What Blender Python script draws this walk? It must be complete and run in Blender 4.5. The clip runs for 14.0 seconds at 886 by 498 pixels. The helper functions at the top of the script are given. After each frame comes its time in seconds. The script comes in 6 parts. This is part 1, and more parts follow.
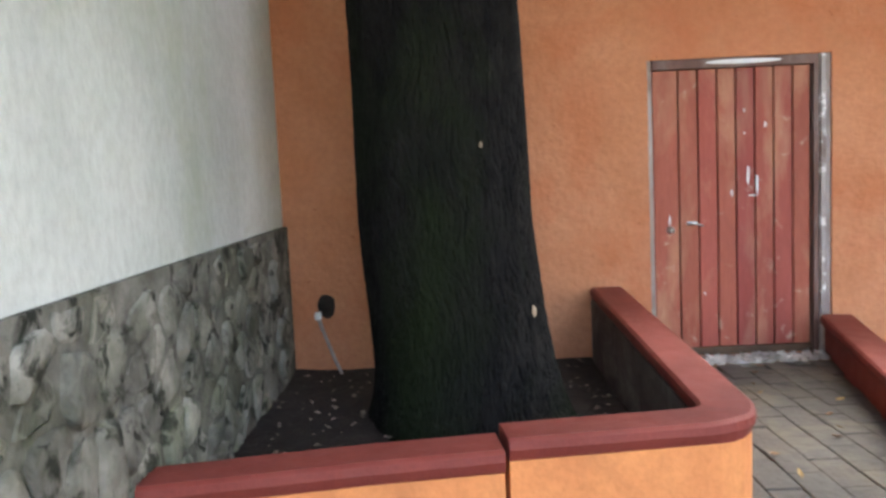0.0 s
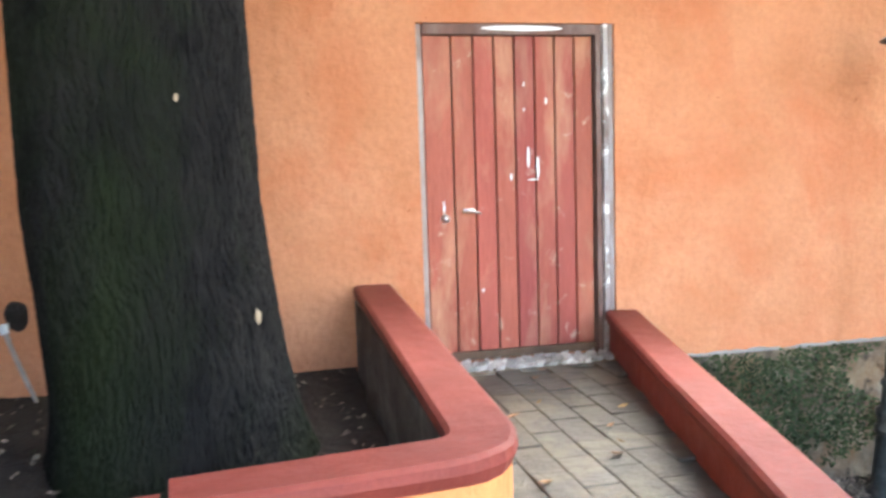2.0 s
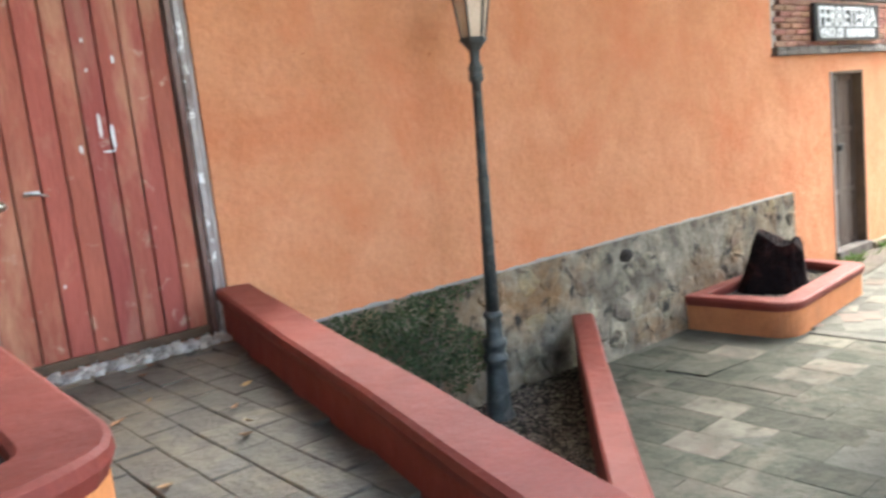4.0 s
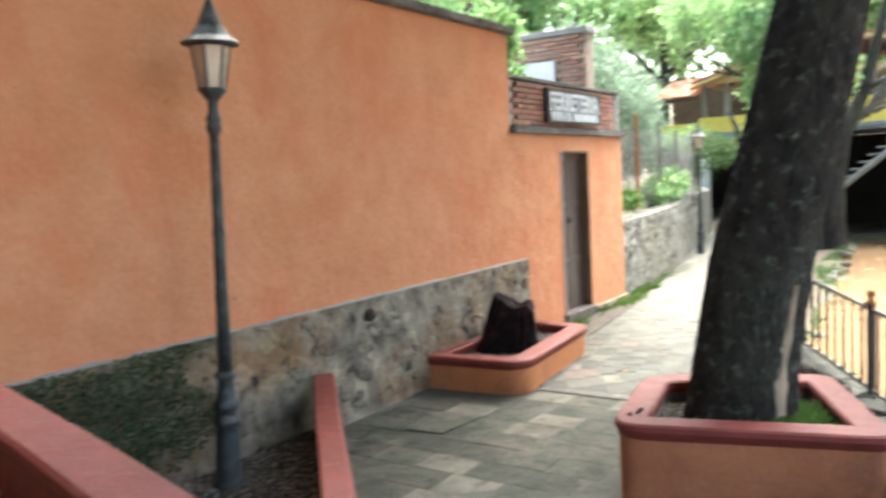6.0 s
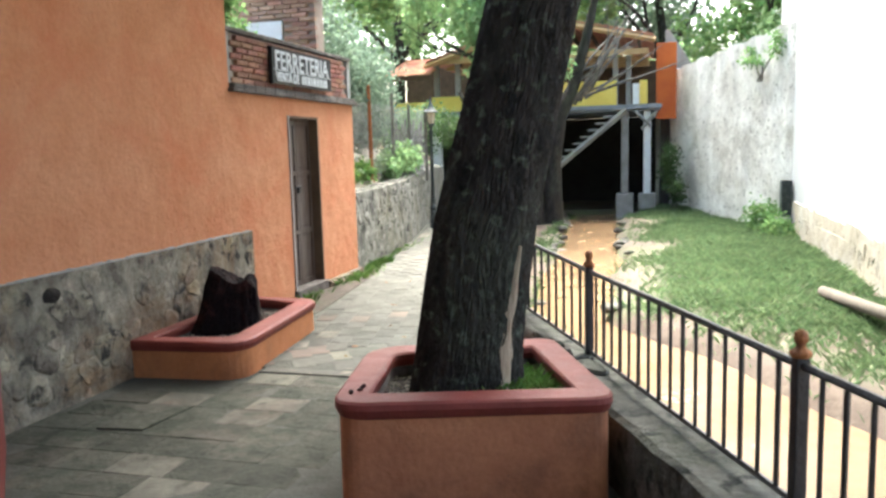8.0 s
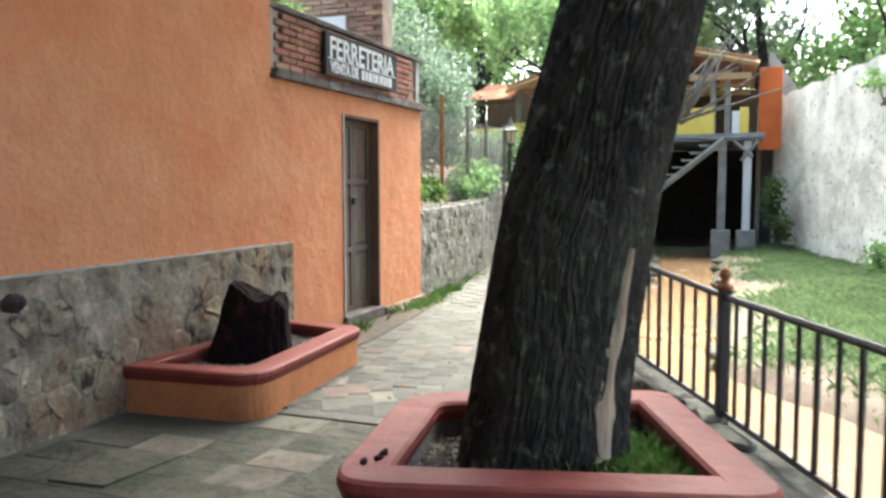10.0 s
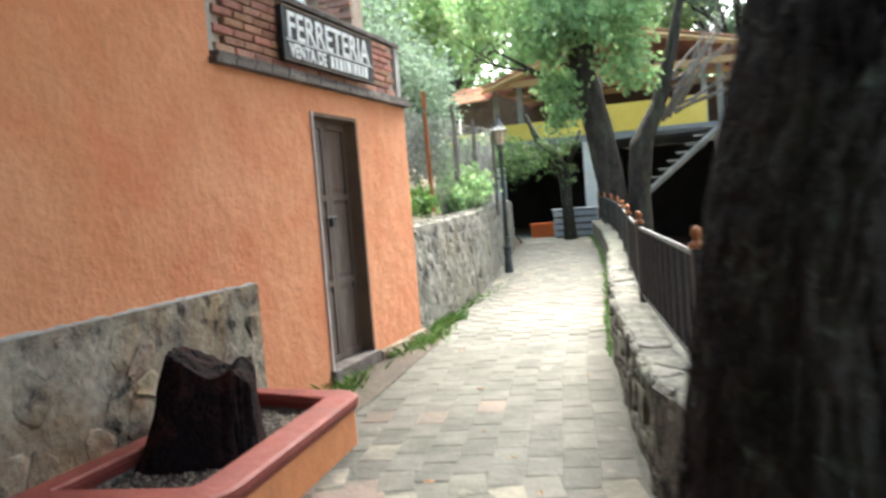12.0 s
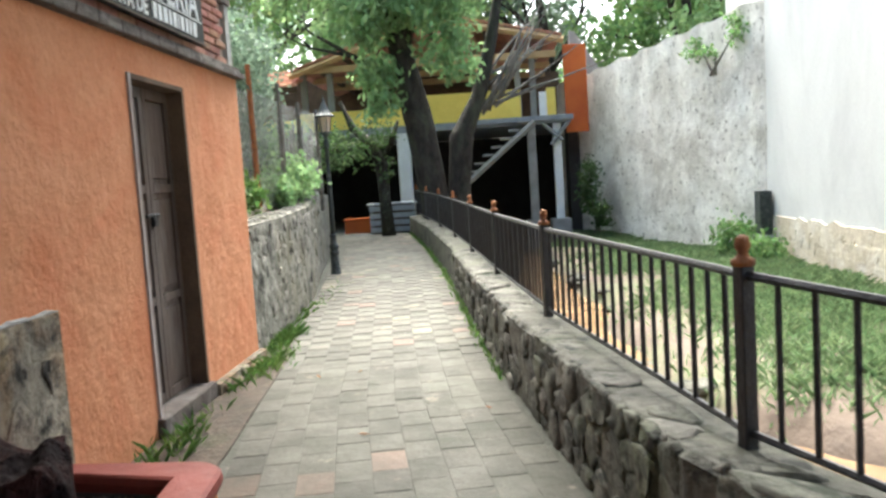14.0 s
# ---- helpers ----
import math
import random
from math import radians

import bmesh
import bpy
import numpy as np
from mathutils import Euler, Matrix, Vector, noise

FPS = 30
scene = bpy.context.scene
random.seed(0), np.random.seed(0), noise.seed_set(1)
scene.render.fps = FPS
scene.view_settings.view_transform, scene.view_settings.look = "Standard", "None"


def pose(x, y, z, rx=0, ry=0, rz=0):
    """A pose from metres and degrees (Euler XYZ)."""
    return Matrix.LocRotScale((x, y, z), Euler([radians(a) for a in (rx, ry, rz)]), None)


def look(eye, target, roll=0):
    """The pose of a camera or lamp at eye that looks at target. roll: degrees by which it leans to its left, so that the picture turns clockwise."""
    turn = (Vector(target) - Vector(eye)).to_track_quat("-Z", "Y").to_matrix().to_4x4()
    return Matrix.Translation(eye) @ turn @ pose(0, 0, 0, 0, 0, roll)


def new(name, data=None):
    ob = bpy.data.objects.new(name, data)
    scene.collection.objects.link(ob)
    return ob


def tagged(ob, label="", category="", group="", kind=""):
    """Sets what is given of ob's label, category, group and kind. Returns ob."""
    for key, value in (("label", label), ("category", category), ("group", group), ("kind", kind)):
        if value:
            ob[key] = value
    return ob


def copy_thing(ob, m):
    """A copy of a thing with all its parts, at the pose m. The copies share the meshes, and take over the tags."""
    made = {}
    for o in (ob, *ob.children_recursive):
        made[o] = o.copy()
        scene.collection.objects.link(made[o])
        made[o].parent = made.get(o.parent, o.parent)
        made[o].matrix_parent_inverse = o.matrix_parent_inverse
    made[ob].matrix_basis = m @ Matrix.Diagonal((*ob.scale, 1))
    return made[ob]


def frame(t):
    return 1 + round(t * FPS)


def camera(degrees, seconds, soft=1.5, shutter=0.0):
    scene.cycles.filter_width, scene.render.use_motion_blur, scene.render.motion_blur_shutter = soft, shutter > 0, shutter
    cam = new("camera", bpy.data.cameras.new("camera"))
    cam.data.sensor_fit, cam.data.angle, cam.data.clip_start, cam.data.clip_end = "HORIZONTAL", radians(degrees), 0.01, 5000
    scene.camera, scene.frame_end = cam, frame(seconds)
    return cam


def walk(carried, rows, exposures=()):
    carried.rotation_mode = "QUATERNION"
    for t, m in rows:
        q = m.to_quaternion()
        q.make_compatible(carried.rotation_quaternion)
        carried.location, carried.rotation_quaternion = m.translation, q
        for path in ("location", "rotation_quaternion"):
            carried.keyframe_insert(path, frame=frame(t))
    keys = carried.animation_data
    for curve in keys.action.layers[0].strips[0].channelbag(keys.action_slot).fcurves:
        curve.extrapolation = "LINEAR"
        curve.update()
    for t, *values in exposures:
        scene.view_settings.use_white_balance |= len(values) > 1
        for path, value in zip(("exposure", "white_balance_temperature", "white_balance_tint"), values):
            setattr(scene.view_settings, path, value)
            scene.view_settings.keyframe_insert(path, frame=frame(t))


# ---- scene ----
cam = camera(58.0, 14.0, soft=2.7, shutter=0.5)
PATH = [
    (0, (-1.345, -0.384, 1.378), (-1.374, 1.606, 1.187), -2.6),
    (0.5, (-1.25, -0.156, 1.37), (-1.37, 1.835, 1.233), -3.3),
    (1, (-1.064, 0.138, 1.282), (-1.157, 2.134, 1.191), -2.0),
    (1.5, (-0.941, 0.243, 1.247), (-0.729, 2.217, 1.008), -2.4),
    (2, (-0.9, 0.41, 1.225), (-0.478, 2.353, 1.02), -1.8),
    (2.5, (-0.894, 0.575, 1.209), (-0.276, 2.471, 1.059), -4.1),
    (3, (-0.835, 0.71, 1.11), (0.043, 2.502, 0.952), -5.4),
    (3.5, (-0.762, 0.745, 1.051), (0.265, 2.441, 0.785), -5.8),
    (3.7, (-0.745, 0.735, 1.043), (0.402, 2.348, 0.753), -6.4),
    (5.8, (-0.623, 0.565, 1.006), (0.956, 1.778, 0.819), -3.2),
    (6, (-0.578, 0.592, 0.99), (1.084, 1.689, 0.811), -2.9),
    (6.5, (-0.549, 0.637, 0.994), (1.284, 1.423, 0.844), -2.3),
    (7, (-0.48, 0.66, 0.98), (1.458, 1.087, 0.729), -3.0),
    (7.5, (-0.315, 0.695, 0.89), (1.628, 1.119, 0.684), -3.1),
    (7.7, (-0.19, 0.69, 0.861), (1.739, 1.159, 0.616), -1.9),
    (9.8, (1.267, 0.969, 0.517), (3.148, 1.617, 0.31), -1.8),
    (10, (1.432, 1.047, 0.487), (3.299, 1.749, 0.331), -0.1),
    (10.5, (1.823, 1.181, 0.449), (3.625, 2.023, 0.246), -3.7),
    (11, (2.22, 1.395, 0.432), (4.014, 2.208, 0.089), -4.1),
    (11.5, (2.626, 1.652, 0.45), (4.524, 2.218, 0.176), -5.7),
    (12, (3.05, 1.949, 0.44), (4.941, 2.589, 0.319), -4.5),
    (12.5, (3.34, 2.258, 0.459), (5.205, 2.968, 0.333), -3.4),
    (13, (3.566, 2.55, 0.465), (5.525, 2.868, 0.222), -2.0),
    (13.5, (3.83, 2.715, 0.47), (5.814, 2.888, 0.286), -3.3),
    (14, (4.17, 2.848, 0.484), (6.158, 2.974, 0.309), -3.7),
]
EXPOSURES = [(0, 3.6, 6500, 10), (0.5, 3.8, 6500, 10), (1.0, 3.9, 6500, 10), (1.5, 4.2, 6450, 9), (2.5, 4.6, 6350, 6), (3.0, 4.35, 6350, 6), (3.7, 3.9, 6350, 5), (5.8, 3.35, 6300, 5), (6.5, 3.2, 6300, 5), (7.5, 2.85, 6300, 5), (9.8, 2.85, 6300, 5), (11, 2.8, 6300, 5), (12, 2.9, 6300, 5), (13, 2.7, 6300, 5), (14, 2.45, 6300, 5)]
walk(cam, [(t, look(eye, target, roll)) for t, eye, target, roll in PATH], EXPOSURES)

# ---------------------------------------------------------------- light
SUN_EL, SUN_AZ = radians(60), radians(86)
world = bpy.data.worlds.new("world")
scene.world = world
world.use_nodes = True
wn = world.node_tree.nodes
sky = wn.new("ShaderNodeTexSky")
sky.sky_type = "NISHITA"
sky.sun_disc = False
sky.sun_elevation, sky.sun_rotation = SUN_EL, SUN_AZ
sky.air_density, sky.dust_density, sky.ozone_density = 1.0, 6.0, 0.6
wn["Background"].inputs["Strength"].default_value = 0.15
world.node_tree.links.new(sky.outputs[0], wn["Background"].inputs["Color"])
sun = new("sun", bpy.data.lights.new("sun", "SUN"))
sun.data.energy, sun.data.angle, sun.data.color = 3.2, radians(55), (1.0, 0.97, 0.92)
sun.matrix_world = look((27, 2, 46), (0, 0, 0))

# ---------------------------------------------------------------- materials
def mat(name, base, dark=None, scale=3.0, rough=0.85, bump=0.15, fine=40.0, stain=None, stain_scale=0.9,
        stain_amt=0.35, rnd=0.0, metal=0.0, stretch=(1, 1, 1), island=0.0, spots=None, spot_scale=9.0, spot_lo=0.62, spec=0.3, spot_soft=0.05):
    """A rough surface: two scales of colour, stains, spots and fine relief; rnd varies it from piece to piece."""
    m = bpy.data.materials.new(name)
    m.use_nodes = True
    nt = m.node_tree
    N, L = nt.nodes, nt.links
    bsdf = N["Principled BSDF"]
    bsdf.inputs["Metallic"].default_value = metal
    bsdf.inputs["Specular IOR Level"].default_value = spec
    co = N.new("ShaderNodeNewGeometry")
    mp = N.new("ShaderNodeMapping")
    mp.inputs["Scale"].default_value = stretch
    L.new(co.outputs["Position"], mp.inputs["Vector"])

    def noise_tex(sc, detail=5.0, rough_=0.6, dist=0.0, plain=False):
        n = N.new("ShaderNodeTexNoise")
        n.inputs["Scale"].default_value = sc
        n.inputs["Detail"].default_value = detail
        n.inputs["Roughness"].default_value = rough_
        n.inputs["Distortion"].default_value = dist
        L.new(co.outputs["Position"] if plain else mp.outputs[0], n.inputs["Vector"])
        return n.outputs["Fac"]

    def ramp(fac, lo, hi):
        r = N.new("ShaderNodeMapRange")
        r.inputs["From Min"].default_value, r.inputs["From Max"].default_value = lo, hi
        L.new(fac, r.inputs["Value"])
        return r.outputs[0]

    def mix(fac, a, b):
        x = N.new("ShaderNodeMix")
        x.data_type = "RGBA"
        if isinstance(fac, float):
            x.inputs[0].default_value = fac
        else:
            L.new(fac, x.inputs[0])
        for s, v in ((x.inputs[6], a), (x.inputs[7], b)):
            if isinstance(v, tuple):
                s.default_value = (*v, 1)
            else:
                L.new(v, s)
        return x.outputs[2]

    def times(fac, k):
        x = N.new("ShaderNodeMath")
        x.operation = "MULTIPLY"
        L.new(fac, x.inputs[0])
        x.inputs[1].default_value = k
        return x.outputs[0]

    dark = dark or tuple(c * 0.7 for c in base)
    col = mix(ramp(noise_tex(scale, 6), 0.35, 0.68), base, dark)
    col = mix(times(ramp(noise_tex(fine, 3), 0.4, 0.8), 0.35), col, tuple(c * 0.6 for c in dark))
    if stain:
        col = mix(times(ramp(noise_tex(stain_scale, 7, 0.7, 0.6), 0.48, 0.66), stain_amt), col, stain)
    if spots:
        col = mix(ramp(noise_tex(spot_scale, 5, 0.6, 0.4, True), spot_lo, spot_lo + spot_soft), col, spots)
    if rnd or island:
        hs = N.new("ShaderNodeHueSaturation")
        if rnd:
            src = N.new("ShaderNodeObjectInfo").outputs["Random"]
        else:
            src = co.outputs["Random Per Island"]
        k = rnd or island
        r = N.new("ShaderNodeMapRange")
        r.inputs["To Min"].default_value, r.inputs["To Max"].default_value = 1 - k, 1 + k
        L.new(src, r.inputs["Value"])
        L.new(r.outputs[0], hs.inputs["Value"])
        fr = N.new("ShaderNodeMath")
        fr.operation = "FRACT"
        mu = times(src, 7.31)
        L.new(mu, fr.inputs[0])
        r2 = N.new("ShaderNodeMapRange")
        r2.inputs["To Min"].default_value, r2.inputs["To Max"].default_value = 0.5 - 0.03 * min(1, k * 2), 0.5 + 0.03 * min(1, k * 2)
        L.new(fr.outputs[0], r2.inputs["Value"])
        L.new(r2.outputs[0], hs.inputs["Hue"])
        L.new(col, hs.inputs["Color"])
        col = hs.outputs[0]
    L.new(col, bsdf.inputs["Base Color"])
    rr = N.new("ShaderNodeMapRange")
    rr.inputs["To Min"].default_value, rr.inputs["To Max"].default_value = rough - 0.12, min(1.0, rough + 0.1)
    L.new(noise_tex(scale * 2.3), rr.inputs["Value"])
    L.new(rr.outputs[0], bsdf.inputs["Roughness"])
    b1 = N.new("ShaderNodeBump")
    b1.inputs["Strength"].default_value, b1.inputs["Distance"].default_value = min(1.0, bump * 2), 0.03
    L.new(noise_tex(scale * 2.5, 6), b1.inputs["Height"])
    b2 = N.new("ShaderNodeBump")
    b2.inputs["Strength"].default_value, b2.inputs["Distance"].default_value = min(1.0, bump * 2.5), 0.006
    L.new(noise_tex(fine, 4), b2.inputs["Height"])
    L.new(b1.outputs[0], b2.inputs["Normal"])
    L.new(b2.outputs[0], bsdf.inputs["Normal"])
    return m


def leaf_mat(name, a, b, island=0.35):
    m = mat(name, a, b, scale=1.4, rough=0.6, bump=0.05, island=island, fine=30)
    bs = m.node_tree.nodes["Principled BSDF"]
    tr = m.node_tree.nodes.new("ShaderNodeBsdfTranslucent")
    mx = m.node_tree.nodes.new("ShaderNodeMixShader")
    mx.inputs[0].default_value = 0.55
    L = m.node_tree.links
    L.new(bs.inputs["Base Color"].links[0].from_socket, tr.inputs["Color"])
    L.new(bs.outputs[0], mx.inputs[1])
    L.new(tr.outputs[0], mx.inputs[2])
    L.new(mx.outputs[0], m.node_tree.nodes["Material Output"].inputs["Surface"])
    return m


M_ORANGE = mat("orange_stucco", (0.55, 0.25, 0.135), (0.47, 0.192, 0.093), scale=2.2, rough=0.9, bump=0.42, fine=24, stain=(0.46, 0.13, 0.055), stain_scale=0.9, stain_amt=0.55, spots=(0.3, 0.085, 0.035), spot_scale=13, spot_lo=0.68)
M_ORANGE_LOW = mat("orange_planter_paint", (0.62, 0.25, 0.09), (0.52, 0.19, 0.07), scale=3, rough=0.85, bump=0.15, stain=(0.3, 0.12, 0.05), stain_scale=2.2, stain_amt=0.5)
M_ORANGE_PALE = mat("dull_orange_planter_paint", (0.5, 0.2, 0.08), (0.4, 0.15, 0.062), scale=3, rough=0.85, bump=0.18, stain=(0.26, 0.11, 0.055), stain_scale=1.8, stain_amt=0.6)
# planter orange darkened for the shade on its body, plus damp stains
M_ORANGE_SHADE_DAMP = mat("shaded_stained_planter_paint", (0.42, 0.165, 0.08), (0.33, 0.12, 0.058), scale=3, rough=0.88, bump=0.2, stain=(0.17, 0.075, 0.04), stain_scale=2.2, stain_amt=0.7, spots=(0.1, 0.06, 0.04), spot_scale=8, spot_lo=0.66, spot_soft=0.1)
M_RED = mat("red_cap_paint", (0.19, 0.037, 0.028), (0.145, 0.027, 0.021), scale=4, rough=0.6, bump=0.12, fine=60, stain=(0.156, 0.039, 0.0312), stain_scale=3, stain_amt=0.5, spots=(0.0468, 0.0234, 0.0195), spot_scale=14, spot_lo=0.7, spec=0.3)
M_WHITE = mat("white_plaster", (0.56, 0.585, 0.555), (0.48, 0.505, 0.475), scale=3, rough=0.9, bump=0.2, fine=24, stretch=(1, 1, 0.7), stain=(0.38, 0.42, 0.31), stain_scale=0.8, stain_amt=0.6, spots=(0.24, 0.25, 0.2), spot_scale=11, spot_lo=0.74)
M_WHITE_DIRTY = mat("limewashed_wall", (0.62, 0.63, 0.61), (0.55, 0.56, 0.55), scale=0.8, rough=0.9, bump=0.15, stretch=(1, 1, 0.45), stain=(0.42, 0.43, 0.43), stain_scale=0.55, stain_amt=0.6, spots=(0.3, 0.3, 0.28), spot_scale=4, spot_lo=0.74)
M_OLDWALL = mat("weathered_plaster", (0.86, 0.84, 0.78), (0.62, 0.59, 0.52), scale=1.3, rough=0.95, bump=0.5, fine=9, stain=(0.34, 0.315, 0.26), stain_scale=0.8, stain_amt=0.65, spots=(0.3, 0.28, 0.235), spot_scale=8, spot_lo=0.58, spot_soft=0.1)
M_TANBASE = mat("tan_bare_base", (0.6, 0.53, 0.41), (0.42, 0.36, 0.27), scale=1.6, bump=0.5, fine=10, stain=(0.72, 0.7, 0.66), stain_scale=0.9, stain_amt=0.85, spots=(0.25, 0.21, 0.15), spot_scale=3.5, spot_lo=0.6, spot_soft=0.1)
M_MORTAR = mat("mortar", (0.31, 0.275, 0.215), (0.06, 0.05, 0.038), scale=3.4, bump=1.0, fine=18, stain=(0.18, 0.105, 0.05), stain_scale=0.9, stain_amt=0.95, spots=(0.02, 0.018, 0.015), spot_scale=6, spot_lo=0.55, spot_soft=0.12)
M_STONE = mat("rubble_stone", (0.31, 0.27, 0.205), (0.06, 0.05, 0.038), scale=3.4, bump=1.0, fine=18, stain=(0.19, 0.11, 0.05), stain_scale=0.9, stain_amt=0.95, rnd=0.26, spots=(0.02, 0.018, 0.015), spot_scale=6, spot_lo=0.54, spot_soft=0.12)
M_STONE_GREY = mat("grey_garden_stone", (0.27, 0.26, 0.225), (0.06, 0.057, 0.048), scale=4.5, bump=1.0, fine=20, stain=(0.13, 0.115, 0.075), stain_scale=1.3, stain_amt=0.7, rnd=0.3, spots=(0.022, 0.022, 0.018), spot_scale=7, spot_lo=0.56, spot_soft=0.1)
M_STONE_MOSS = mat("mossy_stone", (0.235, 0.23, 0.2), (0.065, 0.067, 0.054), scale=4.5, bump=1.0, fine=22, stain=(0.08, 0.09, 0.05), stain_scale=1.2, stain_amt=0.65, rnd=0.3, spots=(0.02, 0.023, 0.016), spot_scale=7, spot_lo=0.54, spot_soft=0.09)
M_KERB = mat("kerb_stone", (0.12, 0.114, 0.094), (0.04, 0.039, 0.031), scale=4, bump=0.9, fine=22, stain=(0.055, 0.065, 0.032), stain_scale=1.5, stain_amt=0.7, rnd=0.3, spots=(0.016, 0.017, 0.013), spot_scale=7, spot_lo=0.53, spot_soft=0.1)
M_STONE_TOP = mat("cap_stone", (0.145, 0.138, 0.118), (0.06, 0.058, 0.048), scale=4, bump=0.8, fine=22, rnd=0.3, stain=(0.07, 0.075, 0.045), stain_scale=1.6, stain_amt=0.6, spots=(0.03, 0.034, 0.023), spot_scale=6, spot_lo=0.55, spot_soft=0.1)
M_YARD = mat("yard_paver", (0.078, 0.079, 0.062), (0.042, 0.044, 0.034), rnd=0.22, stain=(0.12, 0.108, 0.085), stain_scale=1.6, stain_amt=0.75, spots=(0.032, 0.037, 0.026), spot_scale=3.4, spot_lo=0.55, spot_soft=0.14, scale=5, bump=0.35, fine=40, rough=0.85, spec=0.15)
M_YARD_PALE = mat("yard_paver_worn", (0.165, 0.15, 0.122), (0.085, 0.082, 0.066), rnd=0.15, stain=(0.14, 0.1, 0.078), stain_scale=2.6, stain_amt=0.5, spots=(0.055, 0.058, 0.044), spot_scale=5, spot_lo=0.53, spot_soft=0.14, scale=3.5, bump=0.25, fine=40, rough=0.85, spec=0.15)
M_PAVER = mat("paver", (0.115, 0.112, 0.098), (0.075, 0.074, 0.064), rnd=0.16, stain=(0.0578, 0.0603, 0.0476), stain_scale=1.2, stain_amt=0.6, spots=(0.19, 0.165, 0.135), spot_scale=4, spot_lo=0.62, spot_soft=0.12, scale=3.5, bump=0.25, fine=40, rough=0.85, spec=0.15)
M_PAVER_PALE = mat("paver_pale", (0.24, 0.215, 0.175), (0.14, 0.13, 0.108), rnd=0.2, stain=(0.0765, 0.0782, 0.0638), stain_scale=3.5, stain_amt=0.7, scale=3.5, bump=0.25, fine=40, rough=0.85, spec=0.15)
M_PAVER_RED = mat("paver_reddish", (0.155, 0.118, 0.098), (0.115, 0.09, 0.076), rnd=0.2, stain=(0.0765, 0.0748, 0.062), stain_scale=3.5, stain_amt=0.6, scale=3.5, bump=0.25, fine=40, rough=0.85, spec=0.15)
M_PAVER_I = mat("paver_rest", (0.14, 0.134, 0.116), (0.095, 0.092, 0.08), island=0.16, stain=(0.0723, 0.0739, 0.0595), stain_scale=1.0, stain_amt=0.5, spots=(0.22, 0.19, 0.155), spot_scale=3.5, spot_lo=0.58, spot_soft=0.12, scale=3.5, bump=0.25, fine=40, rough=0.85, spec=0.15)
M_WALKTILE = mat("walk_tile", (0.095, 0.09, 0.078), (0.06, 0.058, 0.05), scale=4, bump=0.25, fine=40, rnd=0.14, rough=0.6, stain=(0.2, 0.17, 0.12), stain_scale=2, stain_amt=0.6)
M_JOINT = mat("joint_sand", (0.085, 0.085, 0.0714), (0.0578, 0.0595, 0.0467), scale=4, bump=0.3, stain=(0.0425, 0.0467, 0.0323), stain_scale=1.3, stain_amt=0.5)
M_SOIL = mat("dark_soil", (0.035, 0.028, 0.0231), (0.0175, 0.014, 0.0126), scale=9, bump=0.7, fine=50)
M_GRAVEL = mat("bark_gravel", (0.26, 0.22, 0.18), (0.12, 0.095, 0.08), scale=16, bump=0.6, fine=60, island=0.5)
M_DIRT = mat("earth", (0.145, 0.108, 0.082), (0.095, 0.073, 0.058), scale=1.6, bump=0.5, fine=14, stain=(0.1, 0.125, 0.058), stain_scale=0.5, stain_amt=0.7, spots=(0.24, 0.2, 0.16), spot_scale=7, spot_lo=0.66)
M_DIRT_DARK = mat("damp_dirt", (0.085, 0.066, 0.05), (0.045, 0.036, 0.028), scale=6, bump=0.9, fine=40, stain=(0.05, 0.06, 0.028), stain_scale=2.5, stain_amt=0.7, spots=(0.16, 0.135, 0.105), spot_scale=30, spot_lo=0.62)
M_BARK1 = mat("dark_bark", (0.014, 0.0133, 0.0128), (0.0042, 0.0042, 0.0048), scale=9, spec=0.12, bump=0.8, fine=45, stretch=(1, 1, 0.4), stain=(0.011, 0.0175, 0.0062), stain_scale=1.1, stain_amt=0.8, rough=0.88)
M_BARK2 = mat("mossy_bark", (0.048, 0.04, 0.033), (0.011, 0.0095, 0.0085), spec=0.2, scale=9, bump=0.9, fine=45, stretch=(1, 1, 0.55), stain=(0.07, 0.075, 0.053), stain_scale=2.0, stain_amt=0.45, spots=(0.13, 0.148, 0.11), spot_scale=12, spot_lo=0.56, spot_soft=0.16)
M_BARK3 = mat("blackish_bark", (0.05, 0.042, 0.035), (0.014, 0.012, 0.011), spec=0.25, scale=7, bump=0.9, fine=35, stretch=(1, 1, 0.5), stain=(0.075, 0.085, 0.055), stain_scale=2.2, stain_amt=0.5)
M_BAREWOOD = mat("bare_wood", (0.5, 0.4, 0.28), (0.3, 0.22, 0.15), scale=9, bump=0.5, fine=60, stretch=(1, 1, 0.2), stain=(0.06, 0.045, 0.035), stain_scale=4, stain_amt=0.5)
M_STUMP = mat("charred_stump", (0.013, 0.0085, 0.009), (0.007, 0.005, 0.006), scale=14, bump=1.0, fine=40, spec=0.08, rough=0.88, stain=(0.05, 0.02, 0.018), stain_scale=5, stain_amt=0.7)
M_BRANCH = mat("grey_branch", (0.2, 0.185, 0.165), (0.11, 0.1, 0.09), scale=9, bump=0.4, fine=40)
M_DOORRED = mat("worn_red_wood", (0.36, 0.095, 0.066), (0.27, 0.065, 0.047), scale=3, bump=0.3, fine=50, stretch=(1, 1, 0.25), rough=0.62, stain=(0.43, 0.22, 0.135), stain_scale=2.6, stain_amt=0.9, rnd=0.14, spots=(0.46, 0.28, 0.21), spot_scale=8, spot_lo=0.64, spot_soft=0.08)
